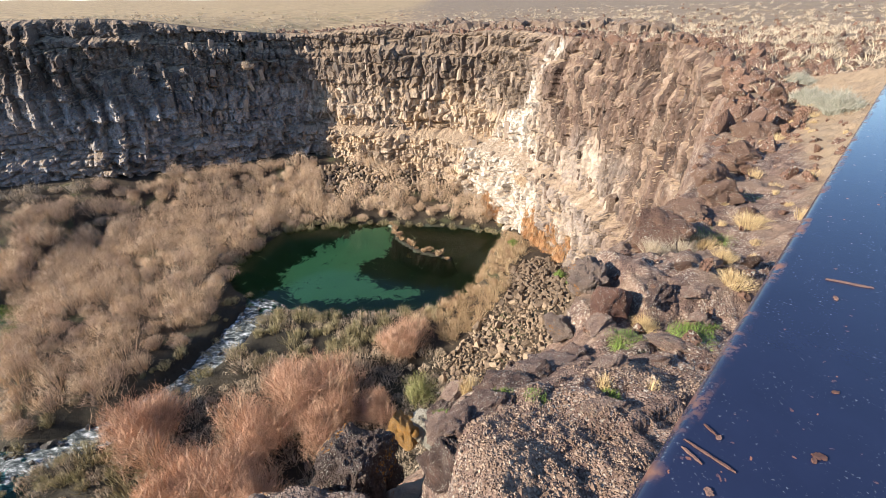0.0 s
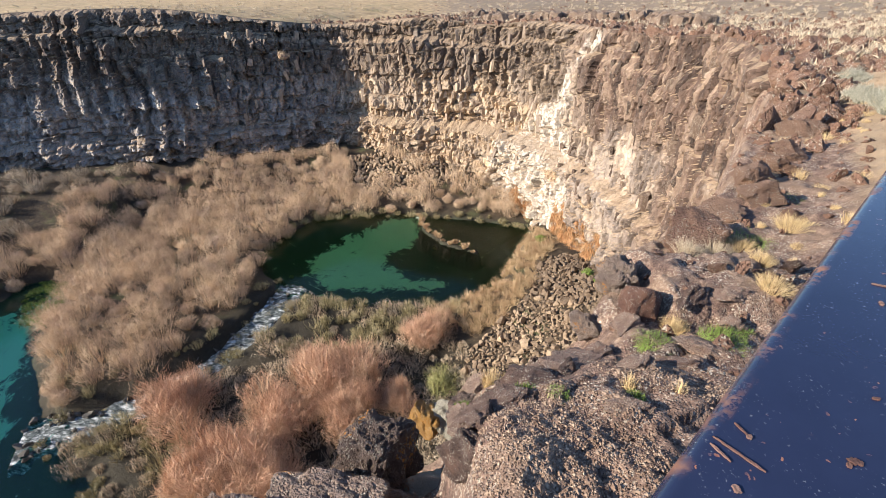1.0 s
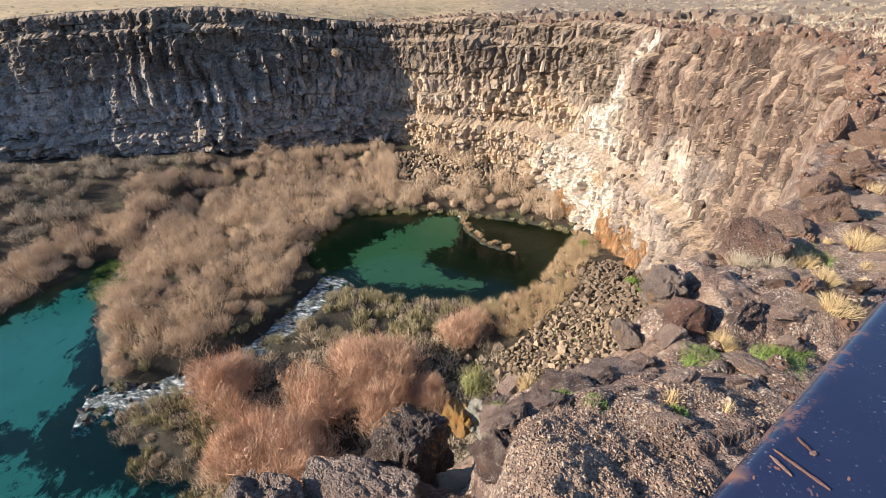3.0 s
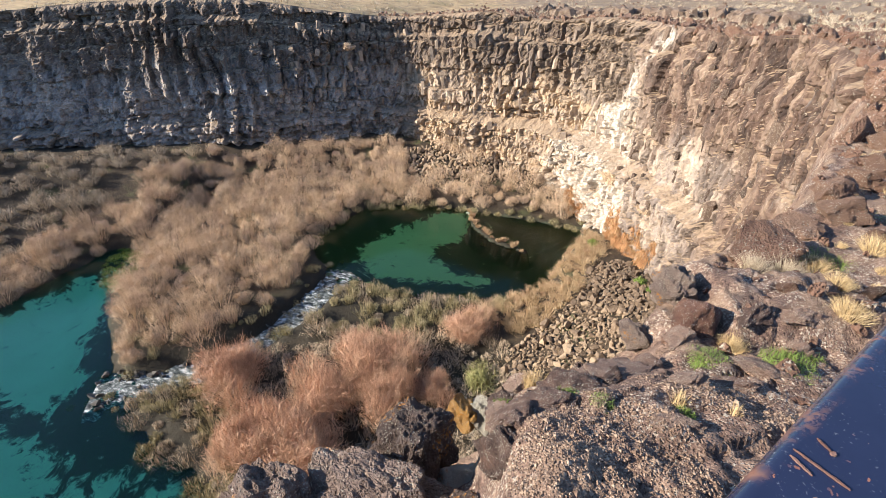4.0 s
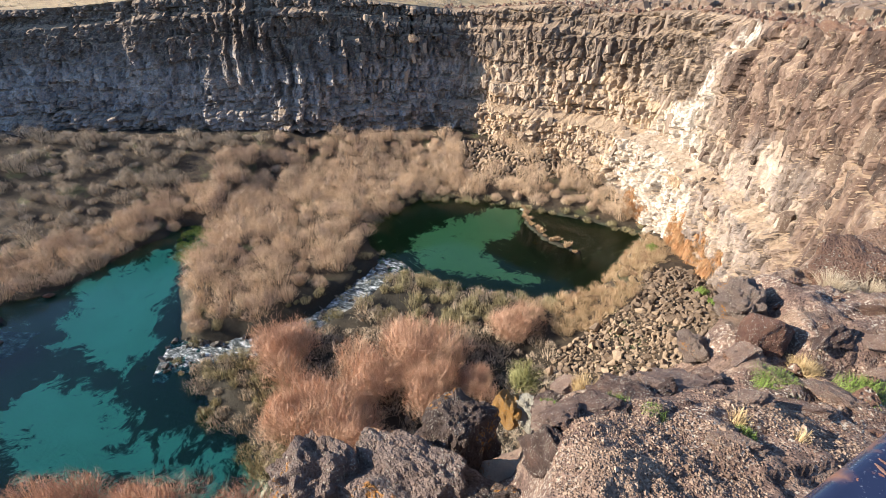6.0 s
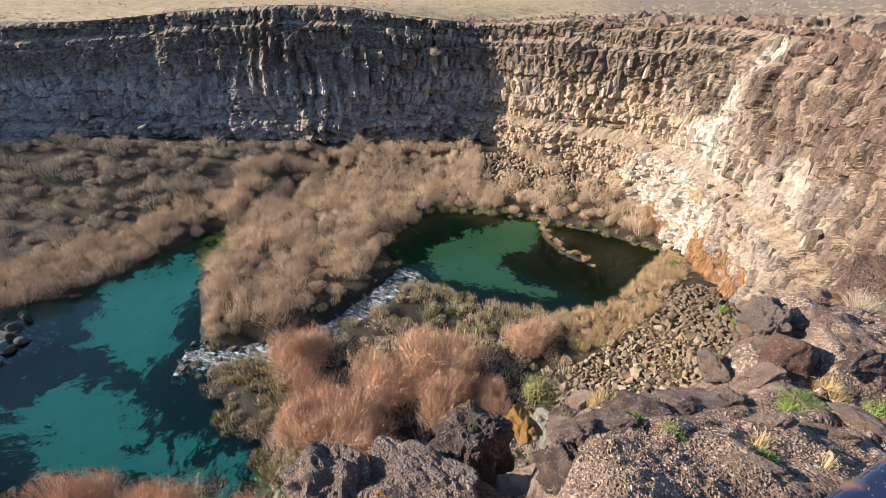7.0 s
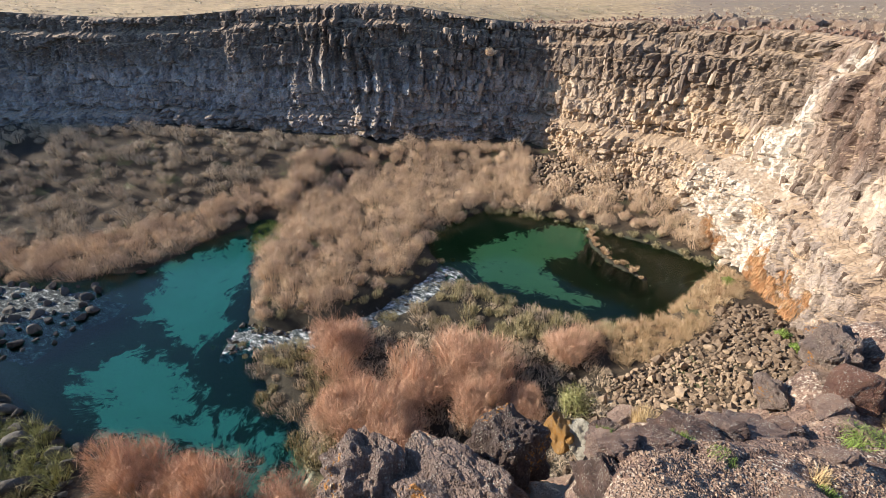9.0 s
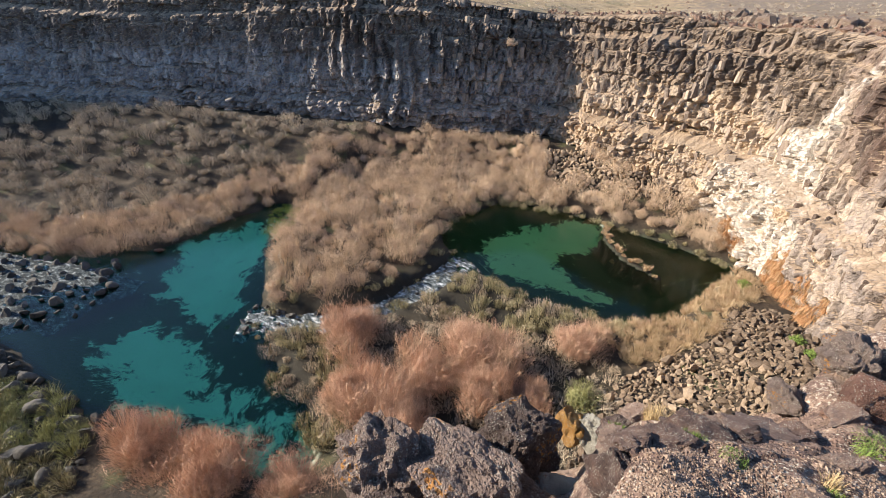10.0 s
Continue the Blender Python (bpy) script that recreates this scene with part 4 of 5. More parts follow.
TALUS_AREA = ((-0.8, 16), (0.2, 22.5), (2.3, 24.9), (4.7, 27), (5.2, 30), (5.6, 32.2), (8.3, 32.4), (9.8, 29), (10, 24.6), (8.3, 18.8), (5.2, 14), (2.0, 11.4), (-1.2, 11.5))
talus_shapes = [stone_mesh("talus_rock", 300 + k, 2, 0.03, 13, TALUS, (1.1, 0.9, 0.8), 0.0, 2.2, (0.30, 0.62))[0] for k in range(9)]
pts = scatter(g, TALUS_AREA, 0.40, 16000)
order = np.argsort(np.hypot(pts[:, 0] - 3, pts[:, 1] - 22))
zs = floor_height(pts[:, 0], pts[:, 1])
for n in order[:290]:
    s = g.choice([0.22, 0.29, 0.38, 0.58], p=[0.4, 0.34, 0.19, 0.07])
    ob = new("talus_rock", talus_shapes[n % 9])
    ob.matrix_basis = pose(pts[n, 0], pts[n, 1], zs[n] + 0.3 * s, *g.uniform(0, 360, 3)) @ Matrix.Diagonal((s, s, s, 1))
    tagged(ob, "angular tan basalt block on the boulder slope", "rock", "boulder slope")
rest = order[290:]
stones_joined("talus_rubble", g, np.column_stack([pts[rest], zs[rest] + 0.1]), g.uniform(0.2, 0.45, len(rest)), TALUS, "angular basalt rubble below the cliff", "rubble")
fine_pts = scatter(g, TALUS_AREA, 0.25, 22000)
stones_joined("talus_chips", g, on_floor(fine_pts), g.uniform(0.11, 0.24, len(fine_pts)), TALUS, "small broken basalt between the blocks", "rubble", level=1)

scree = scatter(g, SCREE, 0.55)
stones_joined("scree", g, on_floor(scree) + (0, 0, 0.25), g.uniform(0.2, 0.55, len(scree)), TALUS, "dark brown basalt scree below the far wall", "scree")

river_shapes = [stone_mesh("river_rock", 340 + k, 3, 0.08, 5, WETROCK)[0] for k in range(6)]
SHORE = ((-21, 1.2), (-24.5, 5.2), (-29, 4.4), (-33, 4.6), (-37, 4.6), (-40, 3), (-34, -1), (-26, -2.5), (-18, -1))
for n, (x, y) in enumerate(scatter(g, SHORE, 0.85)):
    s = g.choice([0.25, 0.4, 0.6, 0.85], p=[0.4, 0.35, 0.18, 0.07])
    ob = new("river_rock", river_shapes[n % 6])
    ob.matrix_basis = pose(x, y, max(floor_z(x, y), -0.15) + 0.2 * s, *g.uniform(0, 360, 3)) @ Matrix.Diagonal((s, s, s * 0.8, 1))
    tagged(ob, "dark rounded river boulder on the shore", "rock", "shore boulders")
small = scatter(g, SHORE, 0.4)
stones_joined("shore_cobbles", g, on_floor(small), g.uniform(0.1, 0.28, len(small)), WETROCK, "dark grey cobbles along the shore", "cobbles", level=1)
RAPIDS = ((-37.2, 6.5), (-36.0, 9.6), (-38, 12.4), (-41, 15), (-46, 12.4), (-52, 9), (-60, 3), (-58, -3), (-46, 2))
for n, (x, y) in enumerate(scatter(g, RAPIDS, 1.25)):
    s = g.choice([0.22, 0.35, 0.5], p=[0.5, 0.35, 0.15])
    ob = new("river_rock", river_shapes[n % 6])
    ob.matrix_basis = pose(x, y, 0.05, *g.uniform(0, 360, 3)) @ Matrix.Diagonal((s * 1.2, s, s * 0.75, 1))
    tagged(ob, "dark wet boulder standing in the rapids", "rock", "rapids boulders")


def foam_sheet(name, x, y, z, label, material=FOAM):
    me = mesh(name, np.stack([x, y, z], -1).reshape(-1, 3), grid_faces(*x.shape), material, flat=False)
    tagged(new(name, me), label, "water", kind="structure")


u = np.linspace(0, 1, 140)
line = np.array([[np.interp(t * (len(STREAM) - 1), range(len(STREAM)), [p[k] for p in STREAM]) for k in (0, 1)] for t in u])
n2 = np.gradient(line, axis=0)
n2 = np.stack([-n2[:, 1], n2[:, 0]], -1) / np.linalg.norm(n2, axis=1, keepdims=True)
w = np.linspace(-1, 1, 17)
wide = (1.7 + 0.9 * fbm(u * 9, 2.0) + 0.3 * smooth(0.6, 0.9, u))[:, None] * (1 + 0.25 * fbm(u[:, None] * 30, w * 2.0))
sx, sy = line[:, :1] + n2[:, :1] * w * wide, line[:, 1:] + n2[:, 1:] * w * wide
sz = 0.82 - 0.80 * smooth(0.12, 0.9, u)[:, None] + 0.10 * fbm(sx * 2.2, sy * 2.2, 1.0) - 0.06 * w**2 - 0.25 * smooth(0.6, 1.0, np.abs(w) + 0.5 * fbm(sx * 1.6, sy * 1.6, 7.0))
foam_sheet("stream_water", sx, sy, sz, "white water tumbling from the upper pool")
ux, vy = np.meshgrid(np.linspace(0, 1, 120), np.linspace(0, 1, 60), indexing="ij")
rx = (-36.6 + 0.4 * np.sin(9 * vy)) * (1 - ux) - 64 * ux
ry = (5.8 + 9 * vy) * (1 - ux) + (-7 + 13 * vy) * ux
foam_sheet("rapids_water", rx, ry, 0.05 + 0.13 * fbm(rx * 1.1, ry * 1.1, 2.0) - 0.5 * smooth(0.16, 0.0, ux + 0.22 * fbm(rx * 0.5, ry * 0.5, 5.0)), "broken white rapids among dark stones", RAPID)
stream_stones = np.column_stack([line + n2 * g.uniform(-1.6, 1.6, (140, 1)), 0.75 - 0.75 * u])
stones_joined("stream_stones", g, stream_stones, g.uniform(0.14, 0.42, 140), WETROCK, "dark mossy stones in the outflow stream", "stones")

# ---- the rim: boulders, scrub and grass ----
rim_at = np.r_[g.uniform(6.6, 15.9, 750), g.uniform(15.4, 16.9, 150)]
rim_p = spline(RIM, rim_at)
away = rim_p[:, :2] - CENTRE
away /= np.linalg.norm(away, axis=1, keepdims=True)
dd = np.abs(g.normal(0.3, 2.2, 900))
rub = rim_p.copy()
rub[:, :2] += away * dd[:, None]
rub[:, 2] = plateau_height(rub[:, 0], rub[:, 1], rim_p[:, 2], dd)
stones_joined("rim_rubble", g, rub, g.uniform(0.16, 0.55, 900) * g.uniform(0.5, 1.3, 900), BROWN, "dark broken basalt blocks along the rim", "rubble")

rim_at = np.r_[g.uniform(2.0, 17.0, 1300), g.uniform(7.5, 16.5, 1500)]
rim_p = spline(RIM, rim_at)
away = rim_p[:, :2] - CENTRE
away /= np.linalg.norm(away, axis=1, keepdims=True)
dd = 0.6 + g.gamma(1.2, 14.0, 2800)
tuft = rim_p.copy()
tuft[:, :2] += away * dd[:, None]
tuft[:, 2] = plateau_height(tuft[:, 0], tuft[:, 1], rim_p[:, 2], dd)
tuft = tuft[np.hypot(tuft[:, 0] - 2, tuft[:, 1] - 4) > 11]
brush_mass("plateau_scrub", tuft, 0.5, 0.34, 28, 0.036, SAGE, "dry grass and low scrub scattered over the plateau", "scrub", 0.3, 0.4, 31)
stone_at = g.uniform(7.0, 16.5, 1300)
rim_p = spline(RIM, stone_at)
away = rim_p[:, :2] - CENTRE
away /= np.linalg.norm(away, axis=1, keepdims=True)
dd = g.gamma(1.3, 9.0, 1300)
st = rim_p.copy()
st[:, :2] += away * dd[:, None]
st[:, 2] = plateau_height(st[:, 0], st[:, 1], rim_p[:, 2], dd)
st = st[np.hypot(st[:, 0] - 2, st[:, 1] - 4) > 11]
stones_joined("plateau_stones", g, st, g.uniform(0.12, 0.5, len(st)), BROWN, "dark basalt stones on the dry plateau", "stones", level=1)

for n, (x, y, rad) in enumerate(((8.9, 10.2, 0.75), (9.9, 12.3, 0.6), (11.2, 14.6, 0.7))):
    small_shrub("sagebrush", x, y, on_ledge(x, y), rad, rad * 0.8, 3200, 0.009, SILVER, "silver grey sagebrush on the sandy rim", "sagebrush", 90 + n, 0.2, 0.75, "rim sagebrush")

lava = [stone_mesh("lava", 400 + k, 5, 0.22, 9, BASALT, (1, 1, 0.9), 0.09, 3.0)[0] for k in range(4)]
CRAG = rock_material("purple_lava", (0.06, 0.039, 0.033), (0.21, 0.136, 0.110), (0.42, 0.30, 0.23), 0.9, 0.15, False)
crags = [stone_mesh("crag", 470 + k, 5, 0.17, 7, CRAG, (1, 1, 0.9), 0.07, 3.4)[0] for k in range(4)]
lump = [stone_mesh("brown", 420 + k, 5, 0.15, 20, BROWN, (1, 1, 0.9), 0.03, 3.6, (0.44, 0.80))[0] for k in range(4)]
ORANGE = rock_material("orange_lichen_rock", (0.10, 0.07, 0.05), (0.36, 0.20, 0.10), (0.66, 0.37, 0.10), 0.8, 0, True, 1.6, 1.0)
PALE = rock_material("white_lichen_rock", (0.16, 0.14, 0.115), (0.54, 0.51, 0.43), (0.74, 0.70, 0.61), 0.6, 0, True, 1.0, 0.5)
crusted = [stone_mesh("crusted", 440, 4, 0.2, 9, ORANGE, (1, 1, 0.9), 0.05, 3.0)[0], stone_mesh("crusted", 441, 4, 0.2, 9, PALE, (1, 1, 0.9), 0.05, 3.0)[0]]
REDROCK = rock_material("red_basalt", (0.13, 0.066, 0.048), (0.38, 0.20, 0.145), (0.52, 0.34, 0.25), 0.85, 0.2)
red_block = stone_mesh("red_block", 462, 4, 0.07, 9, REDROCK, (1, 1, 0.95), 0.02, 3.0, (0.46, 0.72))[0]
NEAR_ROCKS = (
    # mesh, x, y, lift, size x y z, turn, label
    (lump[0], 2.75, 4.95, 0.12, 0.52, 0.42, 0.40, 10, "large rounded brown basalt boulder"),
    (red_block, 1.60, 3.38, 0.08, 0.25, 0.20, 0.23, 55, "red brown basalt block speckled with lichen"),
    (lava[2], 1.58, 3.92, 0.06, 0.28, 0.24, 0.22, 60, "black pitted lava block"),
    (lava[0], 1.20, 3.40, 0.0, 0.22, 0.18, 0.14, 130, "black pitted lava block"),
    (lump[2], 2.45, 3.86, 0.0, 0.16, 0.10, 0.10, 5, "flat dark basalt slab"),
    (lump[3], 2.85, 3.92, 0.0, 0.20, 0.10, 0.09, 350, "flat dark basalt slab"),
    (lump[1], 3.30, 4.10, 0.0, 0.16, 0.12, 0.12, 40, "flat dark basalt slab"),
    (lump[2], 4.10, 6.15, 0.05, 0.50, 0.36, 0.30, 15, "dark brown basalt block on the rim"),
    (lump[3], 4.5, 7.0, 0.08, 0.48, 0.40, 0.36, 75, "dark brown basalt block on the rim"),
    (lump[0], 5.20, 7.75, 0.08, 0.45, 0.38, 0.34, 120, "dark brown basalt block on the rim"),
    (lump[1], 5.85, 8.30, 0.05, 0.42, 0.36, 0.30, 200, "dark brown basalt block on the rim"),
    (lump[2], 4.25, 5.60, 0.0, 0.30, 0.22, 0.16, 250, "dark brown basalt block on the rim"),
    (lump[3], 6.90, 9.90, 0.1, 0.55, 0.42, 0.42, 20, "dark brown basalt block on the rim"),
    (lump[1], -40.2, 17.6, 0.15, 0.6, 0.45, 0.3, 30, "pale flat rock at the water edge"),
    (lump[0], 3.45, 5.75, -0.05, 0.45, 0.36, 0.34, 320, "dark brown basalt block on the rim"),
)
for me, x, y, lift, a, b, c, turn, label in NEAR_ROCKS:
    ob = new("boulder", me)
    ob.matrix_basis = pose(x, y, (on_ledge(x, y) if x > -5 else 0.0) + lift, 4, -5, turn) @ Matrix.Diagonal((a, b, c, 1))
    tagged(ob, label, "boulder", "rim boulders")
RIM_LAVA = (
    # mesh, x, y, z, size x y z, turn, label
    (lava[1], -0.60, 2.14, 19.00, 0.32, 0.29, 0.36, 60, "pitted grey brown lava boulder on the rim edge"),
    (lava[1], -0.74, 1.66, 18.96, 0.58, 0.38, 0.36, 172, "pitted lava boulder with white and orange lichen"),
    (lava[2], -1.44, 1.54, 18.84, 0.46, 0.38, 0.40, 150, "dark pitted lava boulder on the rim edge"),
    (lava[3], -0.16, 1.54, 19.03, 0.30, 0.24, 0.27, 10, "lichen crusted lava block"),
    (lava[0], -1.05, 1.26, 18.84, 0.50, 0.36, 0.32, 230, "dark pitted lava boulder beside the ledge"),
    (crusted[0], -0.34, 2.72, 18.72, 0.16, 0.15, 0.24, 200, "small lava rock with bright orange lichen"),
    (crusted[1], -0.13, 2.74, 18.70, 0.20, 0.15, 0.24, 300, "small lava rock crusted with white lichen"),
    (crusted[1], 0.09, 2.54, 18.95, 0.14, 0.13, 0.20, 80, "small lava rock crusted with white lichen"),
    (crusted[1], -0.22, 2.05, 18.78, 0.22, 0.20, 0.20, 130, "low lava rock crusted with white lichen"),
)
for me, x, y, z, a, b, c, turn, label in RIM_LAVA:
    ob = new("boulder", me)
    ob.matrix_basis = pose(x, y, z, 4, -5, turn) @ Matrix.Diagonal((a, b, c, 1))
    tagged(ob, label, "boulder", "rim boulders")
for n, (x, y, a, b, c) in enumerate(((0.52, 2.26, 0.30, 0.20, 0.07), (0.30, 2.02, 0.20, 0.18, 0.07), (0.84, 2.52, 0.32, 0.20, 0.08), (1.06, 2.72, 0.22, 0.14, 0.11),
                                     (0.60, 2.84, 0.16, 0.12, 0.20), (1.18, 2.38, 0.20, 0.12, 0.07), (1.90, 2.78, 0.24, 0.13, 0.06), (2.00, 3.42, 0.26, 0.14, 0.09),
                                     (2.40, 3.46, 0.24, 0.12, 0.08), (0.98, 1.86, 0.15, 0.09, 0.05), (0.72, 2.42, 0.18, 0.11, 0.09), (1.40, 3.10, 0.20, 0.14, 0.11),
                                     (0.86, 3.05, 0.20, 0.15, 0.16), (1.55, 2.52, 0.17, 0.10, 0.05), (0.10, 1.86, 0.16, 0.12, 0.09), (2.25, 3.12, 0.2, 0.1, 0.06), (0.06, 1.66, 0.14, 0.20, 0.16), (0.04, 2.34, 0.14, 0.18, 0.12), (0.02, 2.02, 0.12, 0.18, 0.14), (0.16, 2.62, 0.16, 0.18, 0.18))):
    ob = new("lava_crag", crags[n % 4])
    ob.matrix_basis = pose(x, y, on_ledge(x, y) - 0.1 * c, g.normal(0, 6), g.normal(0, 6), 35 + g.normal(0, 30)) @ Matrix.Diagonal((a, b, c, 1))
    tagged(ob, "low crag of pitted purple brown lava in the ledge", "crag", "ledge crags")

scatter_p = scatter(g, ((1.2, 2.6), (2.2, 2.3), (4.5, 4.3), (8, 8.5), (9, 11), (6.5, 10.5), (4.2, 7.2), (2.4, 4.6), (1.5, 3.8)), 0.42)
scatter_z = ledge_height(scatter_p[:, 0], scatter_p[:, 1])
stones_joined("rim_stones", g, np.column_stack([scatter_p, scatter_z]), g.gamma(2.0, 0.035, len(scatter_p)) + 0.03, BROWN, "loose brown stones on the rim ledge", "stones")

tuft_p = scatter(g, ((2.6, 3.3), (4.6, 4.6), (9.5, 9.5), (10.5, 12.5), (7.2, 11), (4.8, 7.4), (3.0, 4.8)), 0.55)
tuft_p = tuft_p[fbm(tuft_p[:, 0] * 0.8, tuft_p[:, 1] * 0.8, 2.0) > -0.02]
brush_mass("path_grass", np.column_stack([tuft_p, ledge_height(tuft_p[:, 0], tuft_p[:, 1])]), 0.16, 0.14, 170, 0.005, STRAW, "short dry grass beside the sandy path", "grass", 0.4, 0.3, 37)

rough_p = scatter(g, ((5.0, 8.2), (7.2, 8.8), (9.2, 11.5), (10.6, 14.6), (9.4, 15.4), (6.6, 10.9)), 0.42)
stones_joined("rim_blocks", g, np.column_stack([rough_p, ledge_height(rough_p[:, 0], rough_p[:, 1])]), g.gamma(2.0, 0.06, len(rough_p)) + 0.06, BROWN, "rough brown basalt rubble along the rim path", "stones")

# pebbles lying on the near ledge
peb = np.vstack([g.uniform((-0.5, 0.7), (3.2, 3.6), (16000, 2)), g.uniform((-0.2, 0.9), (1.7, 2.3), (14000, 2))])
keep = (fbm(peb[:, 0] * 1.3, peb[:, 1] * 1.3, 5.0) > -0.03)
peb = peb[keep]
pv = np.array(((1, 0, 0), (-1, 0, 0), (0, 1, 0), (0, -1, 0), (0, 0, 1), (0, 0, -1)), float)
pf = np.array([[a, b, c] if sg > 0 else [b, a, c] for a, b, c, sg in ((0, 2, 4, 1), (2, 1, 4, 1), (1, 3, 4, 1), (3, 0, 4, 1), (0, 2, 5, -1), (2, 1, 5, -1), (1, 3, 5, -1), (3, 0, 5, -1))])
m = len(peb)
size = g.gamma(2.2, 0.0016, m)[:, None, None] + 0.0022
pz = ledge_height(peb[:, 0], peb[:, 1])
vv = pv[None] * (1 + 0.10 * g.normal(0, 1, (m, len(pv), 1))) * size * g.uniform(0.7, 1.5, (m, 1, 3)) * (1, 1, 0.6) + np.column_stack([peb, pz + 0.003])[:, None]
PEBBLE = twig_material("pebble", (0.08, 0.051, 0.038), (0.215, 0.146, 0.106), (0.48, 0.365, 0.265), 3.0)
tagged(new("gravel", mesh("gravel", vv.reshape(-1, 3), (pf[None] + np.arange(m)[:, None, None] * len(pv)).reshape(-1, 3), PEBBLE)),
       "loose pale and brown gravel on the ledge", "gravel", kind="stuff")

for n, (x, y, rad, high, cnt, m, label) in enumerate((
        (1.50, 2.80, 0.22, 0.05, 700, GREEN, "low bright green grass in a hollow"), (2.06, 2.86, 0.24, 0.07, 900, GREEN, "low bright green grass in a hollow"),
        (2.32, 3.05, 0.16, 0.08, 500, GREEN, "low bright green grass in a hollow"), (0.42, 2.06, 0.13, 0.05, 420, GREEN, "low bright green grass in a crack"),
        (0.60, 2.00, 0.10, 0.05, 300, GREEN, "low bright green grass in a crack"), (1.05, 1.98, 0.09, 0.08, 260, GREEN, "low bright green grass in a crack"),
        (0.02, 2.16, 0.13, 0.30, 520, GREEN, "green grass tuft between stones"), (3.4, 5.0, 0.4, 0.08, 800, GREEN, "low green grass beside the path"),
        (4.7, 6.4, 0.4, 0.08, 700, GREEN, "low green grass beside the path"),
        (1.80, 3.10, 0.16, 0.22, 800, STRAW, "pale dry grass clump beside a red block"), (0.24, 2.46, 0.15, 0.19, 420, STRAW, "pale dry grass tuft"),
        (1.32, 2.02, 0.06, 0.15, 60, STRAW, "thin dry grass stalks"), (1.06, 2.10, 0.09, 0.14, 160, STRAW, "thin dry grass stalks"),
        (2.80, 3.55, 0.22, 0.17, 500, STRAW, "dry straw grass clump by the rail"), (3.05, 4.15, 0.18, 0.15, 350, STRAW, "dry straw grass clump"),
        (4.05, 5.25, 0.30, 0.22, 600, STRAW, "dry straw grass clump beside the path"), (3.2, 4.75, 0.26, 0.2, 450, STRAW, "dry straw grass clump"),
        (2.75, 4.45, 0.30, 0.26, 700, SAGE, "brown leafless scrub by the boulder"), (2.40, 4.35, 0.26, 0.24, 600, SAGE, "brown leafless scrub by the boulder"))):
    low = 0.36 if m is GREEN else 0.9
    small_shrub("grass_tuft", x, y, on_ledge(x, y), rad * (0.95 if m is GREEN else 1.1), high * low, int(cnt * 1.3), 0.0035, m, label, "grass", 120 + n, 0.8 if m is GREEN else 0.35, 0.25)

for n, (x, y, z, rad) in enumerate(((8.2, 40.5, 7.6, 1.9), (10.2, 34.5, 7.4, 1.1), (12.0, 48.5, 15.0, 1.0), (-24, 60, 16.0, 1.2))):
    p = CLIFF_FACE[np.argmin(np.linalg.norm(CLIFF_FACE - (x, y, z), axis=1))]
    small_shrub("cliff_shrub", p[0], p[1], p[2] - 0.1, rad, rad * 0.9, 1500, 0.04, BRUSH, "grey brown bush growing on the cliff ledge", "shrub", 160 + n, 0.3, 0.7)


# ---- the rail ----
def rail_material():
    k = Mat("navy_paint")
    fine, broad = k.noise(400.0, 4, 0.6), k.noise(24.0, 5, 0.6)
    chips = k.math("MULTIPLY", k.span(k.noise(130.0, 3, 0.55), 0.67, 0.69), k.span(broad, 0.48, 0.62))
    dust = k.math("MULTIPLY", k.span(fine, 0.60, 0.70), k.span(k.noise(40.0, 4), 0.46, 0.62))
    col = k.mix(broad, (0.010, 0.014, 0.036), (0.018, 0.025, 0.062))
    col = k.mix(k.math("MULTIPLY", dust, 0.42), col, (0.30, 0.32, 0.38))
    rusty = k.mix(fine, (0.20, 0.065, 0.03), (0.36, 0.17, 0.10))
    col = k.mix(chips, col, rusty)
    worn = k.math("MULTIPLY", k.span(k.axis(1), -0.011, -0.006), k.math("MULTIPLY", k.span(k.noise(11.0, 5, 0.6), 0.46, 0.60), k.span(k.noise(90.0, 6, 0.7), 0.44, 0.56)))
    col = k.mix(worn, col, k.mix(fine, (0.12, 0.045, 0.03), (0.30, 0.16, 0.10)))
    k.bump(k.noise(60.0, 5), 0.08, 0.002)
    rough = k.math("ADD", 0.22, k.math("MULTIPLY", k.math("MAXIMUM", chips, worn), 0.5))
    return k.done(col, rough, spec=0.5)


def rail_box(length, wide, deep, bevel, material):
    """A rounded steel box along +x; the top lies at z 0, the outer edge at y 0."""
    bm = bmesh.new()
    bmesh.ops.create_cube(bm, size=1.0)
    for v in bm.verts:
        v.co = Vector(((v.co.x + 0.5) * length, (v.co.y - 0.5) * wide, (v.co.z - 0.5) * deep))
    bmesh.ops.bevel(bm, geom=bm.edges[:], offset=bevel, segments=4, profile=0.5, affect="EDGES")
    bmesh.ops.recalc_face_normals(bm, faces=bm.faces[:])
    me = bpy.data.meshes.new("rail_box")
    bm.to_mesh(me)
    bm.free()
    me.materials.append(material)
    me.polygons.foreach_set("use_smooth", np.ones(len(me.polygons), bool))
    return me


